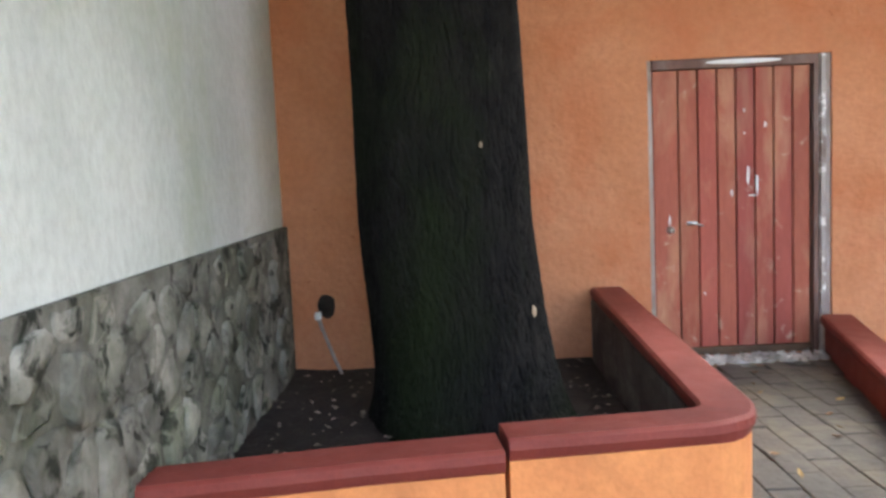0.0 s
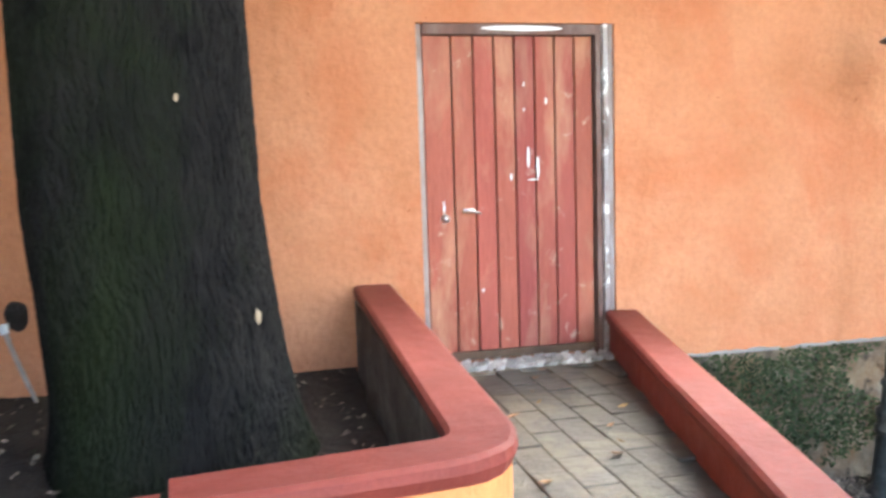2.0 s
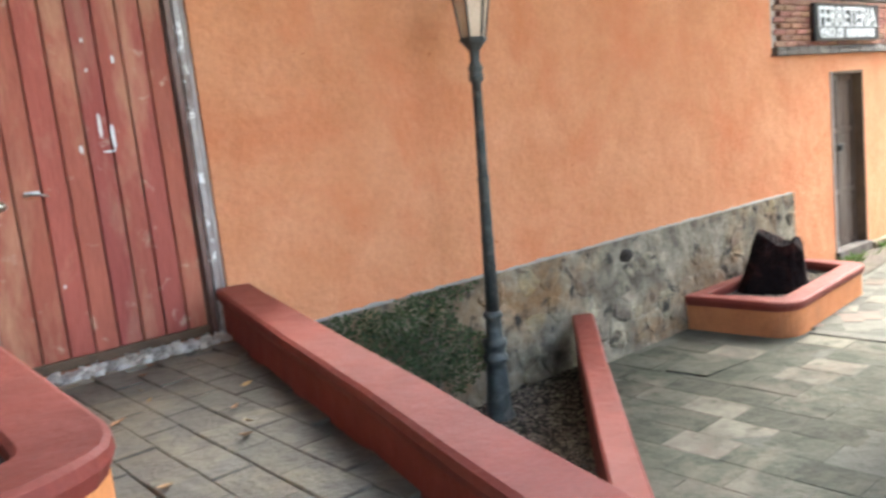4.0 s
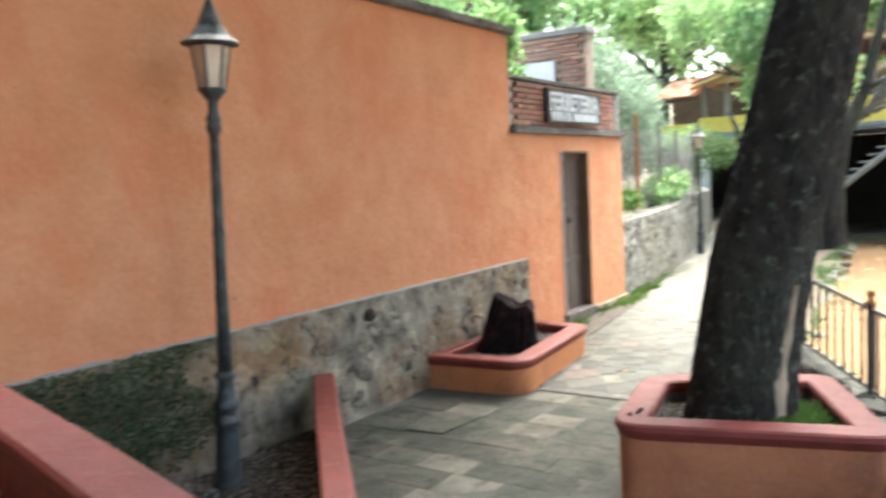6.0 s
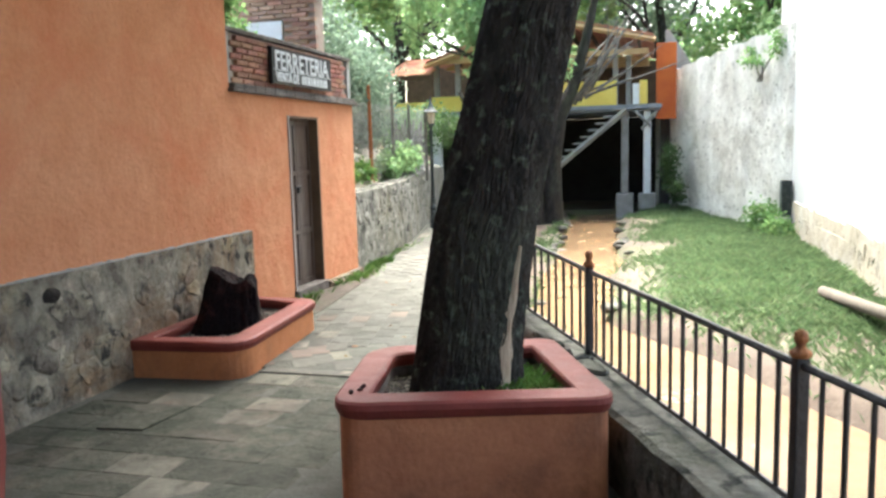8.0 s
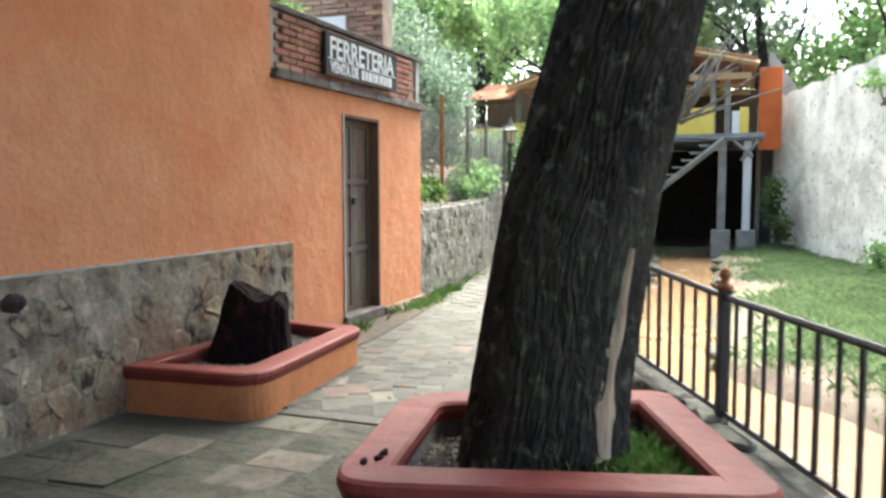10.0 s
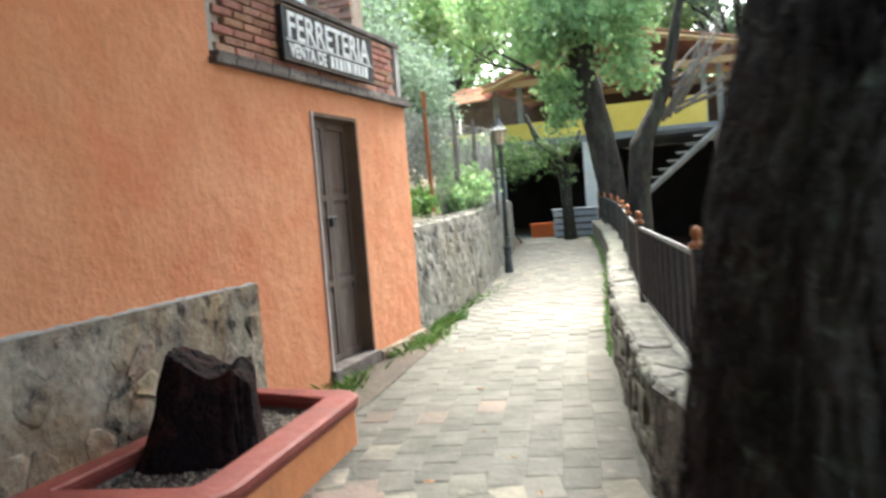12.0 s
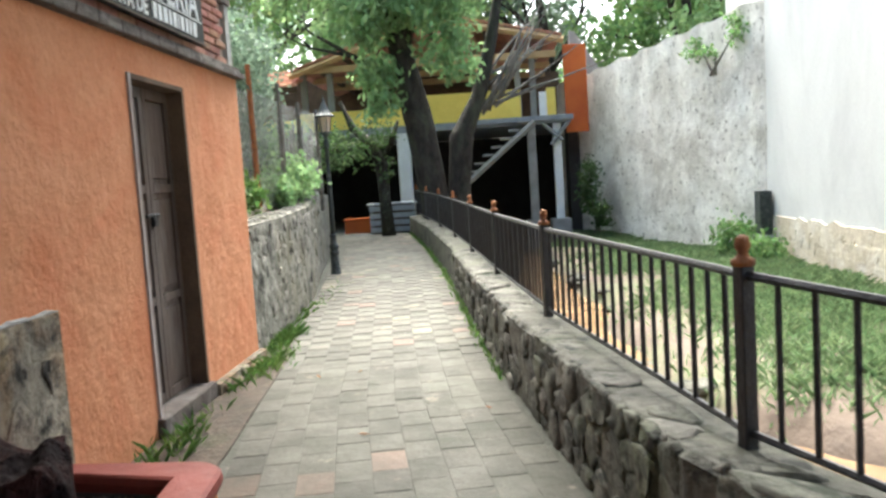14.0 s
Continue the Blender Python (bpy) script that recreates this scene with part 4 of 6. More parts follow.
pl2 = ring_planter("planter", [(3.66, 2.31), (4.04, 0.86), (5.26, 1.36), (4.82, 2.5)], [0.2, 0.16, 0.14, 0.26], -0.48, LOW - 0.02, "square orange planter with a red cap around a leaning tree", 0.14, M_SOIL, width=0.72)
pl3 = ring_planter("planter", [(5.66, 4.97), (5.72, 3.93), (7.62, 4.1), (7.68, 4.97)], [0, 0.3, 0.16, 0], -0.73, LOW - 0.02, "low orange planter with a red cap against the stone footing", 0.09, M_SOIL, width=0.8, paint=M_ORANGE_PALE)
rs = np.random.RandomState(8)
pts = [(x, y, -0.615) for x, y in zip(rs.uniform(3.85, 5.05, 2600), rs.uniform(1.0, 2.3, 2600)) if (y > 0.78 + (x - 4.04) * 0.42 + 0.2) and (x > 3.86 + (2.2 - y) * 0.27) and x < 4.98 + (1.4 - y) * 0.35]
lit = data_part("bark_mulch", *chips(pts, 0.016, 9), M_GRAVEL, pl2, "pale bark mulch")
lit["kind"] = "stuff"
pts = [(x, y, -0.82) for x, y in zip(rs.uniform(5.9, 7.5, 2200), rs.uniform(4.2, 4.93, 2200))]
lit = data_part("bark_mulch", *chips(pts, 0.016, 10), M_GRAVEL, pl3, "pale bark mulch")
lit["kind"] = "stuff"
gp = [(x, y, -0.62) for x, y in zip(rs.normal(4.3, 0.22, 1500), rs.normal(1.28, 0.2, 1500)) if 3.9 + (2.2 - y) * 0.24 < x < 5.0 and y > 1.08 + (x - 4.04) * 0.42 and y < 1.8]
gr = tagged(data_part("grass_tuft", *blades(gp, 12, 0.11, 0.0035, 0.7), M_WEED), "green grass growing at the tree's foot", "grass", kind="stuff")
for bx, by in ((3.87, 2.36), (3.92, 2.33), (3.98, 2.33)):
    bm = bmesh.new()
    bmesh.ops.create_icosphere(bm, subdivisions=2, radius=0.02)
    bmesh.ops.scale(bm, vec=(1.1, 0.7, 0.6), verts=bm.verts)
    bmesh.ops.translate(bm, vec=(bx, by - 0.1, -0.462), verts=bm.verts)
    ob = part("seed_pod", bm, M_STUMP)
    wobble(ob, 0.008, 30)
    tagged(ob, "small dark seed pod on the planter cap", "seed pod", "seed pods on the cap")

# low walls either side of the gravel bed
w2 = thing("low_wall", 1.0, 3.6, -0.9, "low wall with a red rounded cap beside the walkway", "low wall", "low walls")
run = [(1.22, 4.97), (1.13, 4.6), (0.91, 3.68), (0.7, 2.76), (0.56, 2.2), (0.37, 1.4)]
hz = [0.29, 0.28, 0.265, 0.25, 0.24, 0.23]
cap_run(w2, run, hz, "red cap with a hairline joint", 0.8)
body_run(w2, run, hz, -1.25, 0.08, M_RED, "dark red painted low wall")
w3 = thing("low_wall", 3.0, 3.9, -1.2, "low diagonal wall with a faded red cap by the bed", "low wall", "low walls")
run = [(4.08, 4.86), (3.1, 3.95), (2.0, 2.9), (1.4, 2.32)]
bm = sweep(bmesh.new(), run, [(-0.085, 0), (-0.085, -0.07), (0.085, -0.07), (0.085, 0), (0.07, 0.012), (-0.07, 0.012)], [-0.53] * 4)
wobble(part("cap", bm, M_RED, w3, "faded red flat cap"), 0.006, 7)
bm = sweep(bmesh.new(), run, [(-0.075, -0.07), (-0.075, -0.75), (0.075, -0.75), (0.075, -0.07)], [-0.53] * 4)
part("wall", bm, M_RED, w3)
bm = add_prism(bmesh.new(), [(1.2, 4.96), (4.1, 4.96), (4.02, 4.86), (1.45, 2.4), (0.8, 2.4)], -1.5, -0.96)
bed = tagged(part("gravel_bed", bm, M_SOIL), "dark bed strewn with bark and gravel", "bed", kind="structure")
rs = np.random.RandomState(14)
pts = [(x, y, -0.958) for x, y in zip(rs.uniform(1.0, 4.0, 9000), rs.uniform(2.6, 4.95, 9000)) if y > 2.4 + (x - 1.5) * 0.97 and x > 0.85 + 0.16 * (y - 2.4)]
tagged(data_part("bark_mulch", *chips(pts, 0.018, 15), M_GRAVEL), "brown bark mulch and pebbles in the bed", "mulch", kind="stuff")
rs = np.random.RandomState(16)
vv = []
for i in range(11000):
    x = rs.uniform(1.25, 3.35)
    t = rs.uniform(0, 1)
    z = -0.96 + 0.95 * t
    if x > 3.05 + 0.25 * math.sin(z * 9) - 0.45 * (1 - t) or noise.noise(Vector((x * 3, z * 3, 1))) < -0.28:
        continue
    vv.append((x, 4.9 - rs.uniform(0, 0.09) - 0.12 * (1 - t), z))
A = np.array(vv)
n = len(A)
ax = np.stack([rs.normal(0, 1, n), rs.normal(-0.5, 0.4, n), rs.normal(-0.4, 0.8, n)], 1)
ax /= np.linalg.norm(ax, axis=1)[:, None]
sd = np.cross(ax, np.stack([rs.normal(0, 0.5, n), np.full(n, -1.0), rs.normal(0.3, 0.5, n)], 1))
sd /= np.linalg.norm(sd, axis=1)[:, None]
s = rs.uniform(0.012, 0.028, n)[:, None]
V = np.stack([A - ax * s * 0.6, A + sd * s * 0.5, A + ax * s * 0.7, A - sd * s * 0.5], 1).reshape(-1, 3)
F = (np.arange(n)[:, None] * 4 + np.arange(4)[None]).tolist()
tagged(data_part("ivy", V.tolist(), F, M_IVY), "dark green ivy covering the stone footing", "ivy", kind="stuff")

# ---------------------------------------------------------------- trees
t1 = thing("tree", -1.32, 3.85, 0.0, "thick dark ridged tree trunk rising from the planter", "tree", "trees")
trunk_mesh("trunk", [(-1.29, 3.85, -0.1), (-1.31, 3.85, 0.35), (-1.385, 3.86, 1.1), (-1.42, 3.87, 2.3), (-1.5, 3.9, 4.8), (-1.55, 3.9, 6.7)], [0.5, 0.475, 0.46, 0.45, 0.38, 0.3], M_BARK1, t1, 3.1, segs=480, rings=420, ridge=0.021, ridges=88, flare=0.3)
# crown out of view, made dense to shade the ground below
bm, tips = limbs([((-1.55, 3.9, 6.5), (-0.5, -0.3, 1), 0.2), ((-1.55, 3.9, 6.6), (0.7, -0.2, 1), 0.2), ((-1.55, 3.9, 6.4), (0.1, -0.9, 0.7), 0.16)], 3, spread=3.2)
part("bough", bm, M_BARK1, t1, smooth=True)
part_v = leaf_cloud([(x, y, z, 1.6, 1.6, 0.7) for x, y, z in tips], 16000, 0.16, 5)
data_part("crown", *part_v, M_LEAF_DARK, t1)["kind"] = "stuff"
# unseen low canopy added to shade terrace, walkway and the walls on the left
bm, tips = limbs([((-1.46, 3.88, 3.6), (0.2, -1, 0.45), 0.12), ((-1.47, 3.88, 4.0), (-0.4, -0.9, 0.4), 0.12), ((-1.44, 3.88, 3.3), (0.5, -0.8, 0.4), 0.1)], 5, spread=2.0)
part("bough", bm, M_BARK1, t1, smooth=True)
shade_blobs = [(-1.9 + 0.75 * i, -0.6 + 1.2 * j, 4.4 + 0.3 * math.sin(2.1 * i + 1.3 * j) + 0.1 * i, 0.75, 0.85, 0.5) for i in range(5) for j in range(6)]
data_part("crown", *leaf_cloud(shade_blobs + [(x, y, max(z, 4.2), 0.6, 0.6, 0.4) for x, y, z in tips], 19000, 0.15, 6), M_LEAF_DARK, t1)["kind"] = "stuff"
for mx, my, mz, s in ((-0.965, 3.585, 0.66, 0.03), (-1.2, 3.43, 1.5, 0.014)):
    bm = bmesh.new()
    bmesh.ops.create_icosphere(bm, subdivisions=1, radius=s)
    bmesh.ops.scale(bm, vec=(0.7, 0.3, 1.2), verts=bm.verts)
    bmesh.ops.translate(bm, vec=(mx, my, mz), verts=bm.verts)
    part("scar", bm, M_BAREWOOD, t1, "small pale scar")

t2 = thing("tree", 4.48, 1.72, -0.65, "leaning mossy tree trunk with a bare split strip", "tree", "trees")
spine2 = [(4.48, 1.795, -0.75), (4.5, 1.755, -0.3), (4.57, 1.655, 0.4), (4.69, 1.435, 1.4), (4.79, 1.215, 2.4), (4.91, 0.985, 3.6), (5.0, 0.835, 4.6)]
rad2 = [0.335, 0.31, 0.3, 0.278, 0.255, 0.225, 0.19]
trunk_mesh("trunk", spine2, rad2, M_BARK2, t2, 8.4, segs=400, rings=420, ridge=0.024, ridges=68, flare=0.1)
verts, faces = [], []
nz = 30
for i in range(nz + 1):
    t = i / nz
    z = -0.66 + 0.92 * t
    zk = [p[2] for p in spine2]
    cx, cy, r = (np.interp(z, zk, ks) for ks in ([p[0] for p in spine2], [p[1] for p in spine2], rad2))
    half = (0.095 * (1 - t) ** 0.7 + 0.015) * (1 + 0.5 * noise.noise(Vector((t * 7, 2, 5))))
    for j in range(7):
        a = radians(-122) + 0.06 * noise.noise(Vector((t * 5, 1, 1))) + half * (j / 3 - 1) * (1 + 0.3 * noise.noise(Vector((t * 14, j, 3)))) / 0.6
        rr = r * (1 + 0.1 * math.exp(-(z + 0.75) / 0.22)) + 0.006 - 0.022 * abs(j / 3 - 1) ** 2 + 0.012 * noise.noise(Vector((j * 0.8, z * 3, 7)))
        verts.append((cx + rr * math.cos(a), cy + rr * math.sin(a), z))
for i in range(nz):
    for j in range(6):
        faces.append((i * 7 + j, i * 7 + j + 1, i * 7 + j + 8, i * 7 + j + 7))
data_part("bare_strip", verts, faces, M_BAREWOOD, t2, "pale strip of bare wood where bark is lost", smooth=True)
bm, tips = limbs([((4.98, 0.82, 4.4), (0.6, -0.6, 1), 0.15), ((5.0, 0.8, 4.5), (-0.5, 0.3, 1), 0.14), ((4.86, 1.0, 3.4), (0.3, 0.9, 0.6), 0.1), ((4.8, 1.1, 2.9), (0.7, -0.7, 0.25), 0.07)], 13, spread=2.4)
part("bough", bm, M_BARK2, t2, smooth=True)
data_part("crown", *leaf_cloud([(x, y, z, 1.2, 1.2, 0.6) for x, y, z in tips if z > 3.4], 15000, 0.12, 15), M_LEAF_PALE, t2)["kind"] = "stuff"
# unseen boughs and leaf canopy added to shade the yard and near path
bm, tips = limbs([((4.92, 0.96, 3.7), (-0.5, 0.9, 0.5), 0.1), ((4.95, 0.92, 4.0), (0.9, 0.6, 0.45), 0.12), ((4.93, 0.95, 3.8), (-0.9, 0.2, 0.5), 0.1), ((4.97, 0.88, 4.2), (1, 0.3, 0.4), 0.12)], 17, spread=3.0)
part("bough", bm, M_BARK2, t2, smooth=True)
over = [(2.6 + 1.15 * i, 1.3 + 1.1 * j, 5.0 + 0.1 * i + 0.35 * math.sin(1.7 * i + 2.3 * j), 0.85, 0.85, 0.5) for i in range(9) for j in range(4)]
data_part("crown", *leaf_cloud(over + [(x, y, max(z, 4.6), 0.6, 0.6, 0.4) for x, y, z in tips], 26000, 0.14, 16), M_LEAF_DARK, t2)["kind"] = "stuff"

# stump
st = thing("stump", 6.6, 4.6, -0.82, "charred dark slanting tree stump in the low planter", "stump")
verts, faces = [], []
segs, rings = 110, 60
for i in range(rings + 12):
    t = min(1.0, i / (rings - 1))
    shrink = 1 if i < rings else 1 - (i - rings + 1) / 12.5
    for j in range(segs):
        a = 2 * math.pi * j / segs
        ca, sa = math.cos(a), math.sin(a)
        ux, uy = math.copysign(abs(ca) ** 0.55, ca), math.copysign(abs(sa) ** 0.55, sa)
        side = -0.005 + 0.1 * t + (0.34 - 0.12 * t) * ux * shrink
        deep = (0.24 - 0.05 * t) * uy * shrink
        knob = 0.05 * math.exp(-((side - 0.25) / 0.06) ** 2)
        top = -0.24 - 0.5 * (side + 0.12) + 1.6 * knob + 0.035 * noise.noise(Vector((side * 6, deep * 6, 2))) + 0.02 * noise.noise(Vector((side * 19, deep * 19, 6)))
        z = -0.86 + (top + 0.86) * t
        rough_ = 1 + 0.1 * noise.noise(Vector((ca * 2, sa * 2, z * 2.5))) + 0.08 * noise.noise(Vector((ca * 6, sa * 6, z * 3))) + 0.04 * noise.noise(Vector((ca * 15, sa * 15, z * 6)))
        side, deep = side * rough_ + 0.04 * math.exp(-t * 7) * ux, deep * rough_ + 0.04 * math.exp(-t * 7) * uy
        verts.append((6.6 + 0.35 * side + 0.94 * deep, 4.58 - 0.94 * side * 0.9 + 0.35 * deep, z))
for i in range(rings + 11):
    for j in range(segs):
        q = (j + 1) % segs
        faces.append((i * segs + j, i * segs + q, (i + 1) * segs + q, (i + 1) * segs + j))
data_part("stump_body", verts, faces, M_STUMP, st, smooth=True)
# far twin tree by the fence, with bare grey branches
t3 = thing("tree", 22.5, 3.9, -1.5, "twin-trunked tree with hanging leaves beside the fence", "tree", "trees")
trunk_mesh("trunk", [(19.6, 3.5, -1.4), (19.6, 3.58, 0.2), (19.5, 3.78, 1.6), (19.4, 4.05, 3.0), (19.3, 4.2, 4.6), (19.2, 4.2, 6.0)], [0.31, 0.27, 0.29, 0.22, 0.18, 0.1], M_BARK3, t3, 21, segs=60, rings=60, ridge=0.02, flare=0.2)
trunk_mesh("trunk", [(19.8, 3.12, -1.4), (19.8, 3.1, 0.3), (19.8, 3.0, 1.3), (19.9, 2.6, 2.1), (20, 2.3, 3.2), (20.2, 2.0, 4.6)], [0.28, 0.22, 0.24, 0.16, 0.12, 0.07], M_BARK3, t3, 25, segs=60, rings=60, ridge=0.02, flare=0.2)
bm, tips = limbs([((19.3, 4.1, 4.6), (0, 0.8, 0.8), 0.1), ((19.4, 3.9, 3.0), (-0.3, -0.6, 0.9), 0.09), ((19.2, 4.1, 5.6), (0.2, -0.2, 1), 0.1), ((19.45, 3.7, 2.3), (-0.2, 1, 0.5), 0.09), ((19.3, 4.1, 4.2), (-0.4, -0.9, 0.5), 0.08)], 33, spread=2.3)
part("bough", bm, M_BARK3, t3, smooth=True)
blobs3 = [(19.2, 4.7, 3.8, 0.5, 0.45, 0.5), (19.0, 4.5, 2.7, 0.4, 0.3, 0.8), (19.2, 4.0, 4.6, 1.0, 1.0, 0.6), (19.0, 3.3, 3.4, 0.7, 0.55, 0.7), (19.2, 2.9, 4.3, 0.8, 0.8, 0.6), (19.3, 5.6, 4.3, 0.9, 0.9, 0.6), (18.9, 4.3, 1.9, 0.3, 0.25, 0.6), (19, 3.0, 2.7, 0.45, 0.4, 0.5), (18.9, 4.4, 2.4, 0.3, 0.35, 0.7), (18.8, 3.3, 3.6, 0.6, 0.6, 0.5), (18.9, 4.4, 3.6, 0.8, 0.7, 0.6)]
data_part("crown", *leaf_cloud(blobs3 + [(x, y, z, 0.4, 0.4, 0.3) for x, y, z in tips if y < 4.7 or z > 4.4], 16000, 0.075, 35, droop=1.2, long=2.4), M_LEAF_PALE, t3)["kind"] = "stuff"
bm = bmesh.new()
rng = random.Random(41)
for i in range(16):
    p = Vector((19.9, 2.4 + rng.uniform(-0.3, 0.3), 1.9 + rng.uniform(-0.3, 0.6)))
    d = Vector((rng.uniform(-0.2, 0.4), -rng.uniform(0.3, 1), rng.uniform(0.1, 0.9))).normalized()
    pts, rad = [p], [0.035]
    for k in range(7):
        d = (d + Vector((rng.uniform(-1, 1), rng.uniform(-1, 1), rng.uniform(-0.7, 0.8))) * 0.2).normalized()
        p = p + d * rng.uniform(0.2, 0.42)
        pts.append(p)
        rad.append(0.035 * (1 - (k + 1) / 7.6))
    add_tube(bm, pts, rad, 6)
part("dead_bough", bm, M_BRANCH, t3, "bare grey dead branches", smooth=True)
for piece in t3.children:
    for v in piece.data.vertices:
        v.co = Vector((4.17, 3.25, 0.48)) + 1.187 * (v.co - Vector((4.17, 2.85, 0.48)))

# small tree by the slatted box
t4 = thing("tree", 22.9, 5.35, -0.75, "small crooked tree with a dark leafy crown", "tree", "trees")
bm = bmesh.new()
add_tube(bm, [(22.9, 5.3, -0.8), (22.9, 5.32, 0.2), (22.9, 5.35, 0.9), (22.85, 5.55, 1.4), (22.8, 5.95, 1.8), (22.8, 6.2, 2.4)], [0.17, 0.14, 0.15, 0.11, 0.09, 0.05], 14)
add_tube(bm, [(22.9, 5.35, 0.9), (22.95, 5.1, 1.4), (23, 4.9, 1.9)], [0.1, 0.08, 0.04], 10)
ob = part("trunk", bm, M_BARK2, t4, smooth=True)
wobble(ob, 0.03, 5)
data_part("crown", *leaf_cloud([(22.6, 6.2, 1.25, 0.6, 0.7, 0.4), (22.7, 5.5, 1.6, 0.5, 0.45, 0.4), (22.7, 6.7, 1.0, 0.5, 0.5, 0.35), (22.7, 5.3, 0.9, 0.35, 0.35, 0.4), (22.6, 6.5, 1.6, 0.5, 0.5, 0.35)], 2100, 0.055, 37, droop=0.6), M_LEAF_DARK, t4)["kind"] = "stuff"


def bush(label, blobs, n, size, material, seed, category="bush", droop=0.3):
    cx, cy, cz = (sum(b[k] for b in blobs) / len(blobs) for k in range(3))
    low = min(b[2] - b[5] for b in blobs)
    ob = thing("bush", cx, cy, low, label, category, "bushes")
    bm = bmesh.new()
    rg = random.Random(seed)
    for b in blobs:
        add_tube(bm, [(cx + rg.uniform(-0.1, 0.1), cy + rg.uniform(-0.1, 0.1), low - 0.15), ((cx + b[0]) / 2, (cy + b[1]) / 2, (low + b[2]) / 2), (b[0], b[1], b[2])], [0.03, 0.022, 0.01], 6)
    part("stems", bm, M_BRANCH, ob)
    data_part("leaves", *leaf_cloud(blobs, n, size, seed, droop), material, ob)["kind"] = "stuff"
    return ob


bush("feathery grey-green shrub behind the garden wall", [(14.2, 6.4, 1.8, 1.0, 0.8, 0.8), (15.2, 6.8, 2.5, 1.1, 0.9, 0.7), (13.4, 6.6, 2.7, 0.9, 0.8, 0.8), (15.6, 6.6, 1.5, 0.8, 0.6, 0.6), (14.2, 7.2, 1.0, 1.2, 0.8, 0.7), (16.4, 7.0, 2.0, 0.9, 0.8, 0.7)], 34000, 0.05, M_LEAF_GREY, 51, droop=0.8)
bush("light green leafy plant on the garden wall", [(14.9, 5.62, 0.6, 0.45, 0.25, 0.2), (15.6, 5.65, 0.62, 0.45, 0.25, 0.22), (14.3, 5.6, 0.48, 0.35, 0.2, 0.14)], 2600, 0.06, M_LEAF_PALE, 52, "plant")
bush("tall weeds beside the orange house corner", [(11.9, 5.55, 0.45, 0.3, 0.15, 0.3), (12.6, 5.55, 0.4, 0.4, 0.15, 0.22)], 1300, 0.05, M_WEED, 53, "weeds", droop=-0.6)
bush("green shrub growing behind the brick parapet", [(8.75, 5.75, 2.3, 0.4, 0.3, 0.35), (8.55, 5.65, 2.75, 0.3, 0.25, 0.35), (9.2, 5.95, 2.1, 0.4, 0.3, 0.25), (8.3, 5.8, 2.5, 0.35, 0.3, 0.4)], 5200, 0.05, M_LEAF, 54)
bush("yellow-green bush below the yellow balcony", [(24.6, 8.0, 1.7, 0.8, 0.9, 0.35), (24.4, 8.9, 1.4, 0.7, 0.7, 0.4)], 4000, 0.06, M_LEAF_PALE, 55)
bush("green creeper hanging over the old wall", [(20.9, -1.45, 2.8, 0.3, 0.15, 0.25), (20.3, -1.68, 2.6, 0.2, 0.12, 0.3), (19.7, -1.9, 2.9, 0.4, 0.2, 0.25)], 500, 0.06, M_LEAF, 56, droop=1.0)
bush("green weeds at the white wall's corner", [(19.3, -1.7, -1.05, 0.5, 0.4, 0.4), (18.0, -1.8, -1.15, 0.5, 0.25, 0.25)], 2600, 0.06, M_LEAF, 57, "weeds")
bush("dark bush at the foot of the old wall", [(24.9, 0.3, 0.1, 0.35, 0.2, 0.7), (24.4, 0.05, -0.7, 0.3, 0.2, 0.3)], 1600, 0.06, M_LEAF_DARK, 58)

# trees behind
def wood_tree(x, y, z, h, r, material, seed, n=14000, size=0.16):
    ob = thing("tree", x, y, z, "tall leafy tree behind the buildings", "tree", "trees behind")
    rg = random.Random(seed)
    bm = bmesh.new()
    add_tube(bm, [(x, y, z - 0.5), (x + rg.uniform(-0.3, 0.3), y + rg.uniform(-0.3, 0.3), z + h * 0.4), (x + rg.uniform(-0.6, 0.6), y + rg.uniform(-0.6, 0.6), z + h * 0.85)], [0.28, 0.2, 0.06], 10)
    part("trunk", bm, M_BARK2, ob, smooth=True)
    bm, tips = limbs([((x, y, z + h * 0.35), (rg.uniform(-1, 1), rg.uniform(-1, 1), 0.8), 0.12) for i in range(4)], seed, spread=r)
    part("bough", bm, M_BARK2, ob, smooth=True)
    blobs = []
    for i in range(11):
        a, k = rg.uniform(0, 6.283), rg.uniform(0.1, 1) ** 0.6
        blobs.append((x + math.cos(a) * r * k, y + math.sin(a) * r * k, z + h * rg.uniform(0.38, 1.0), r * rg.uniform(0.28, 0.5), r * rg.uniform(0.28, 0.5), r * rg.uniform(0.2, 0.38)))
    data_part("crown", *leaf_cloud(blobs, n, size, seed), material, ob)["kind"] = "stuff"


WOODS = [(17, 11, 1, 6.5, 2.8, M_LEAF_PALE), (22, 12.5, 1, 8, 3.4, M_LEAF_PALE), (27, 13, 1.5, 9, 3.6, M_LEAF_PALE), (32, 11, 1, 9.5, 4, M_LEAF_PALE), (34, 5.5, 0, 10.5, 4, M_LEAF_PALE), (33.5, 0.5, 0, 11, 4, M_LEAF_GREY), (30.5, -4.0, 0, 10, 3.6, M_LEAF), (25.5, -5.0, 0, 7.5, 2.9, M_LEAF_PALE), (36, -6, 0, 13, 5, M_LEAF), (22.5, -6.2, 0, 8.5, 3, M_LEAF), (28, -7.5, 0, 11, 4, M_LEAF), (40, 3, 0, 13, 5, M_LEAF), (38, 12, 1, 12, 5, M_LEAF_PALE), (29, 20, 1, 11, 5, M_LEAF_PALE), (20, 18, 1, 9, 4, M_LEAF_PALE), (12.5, 15, 1, 6, 2.6, M_LEAF_PALE)]
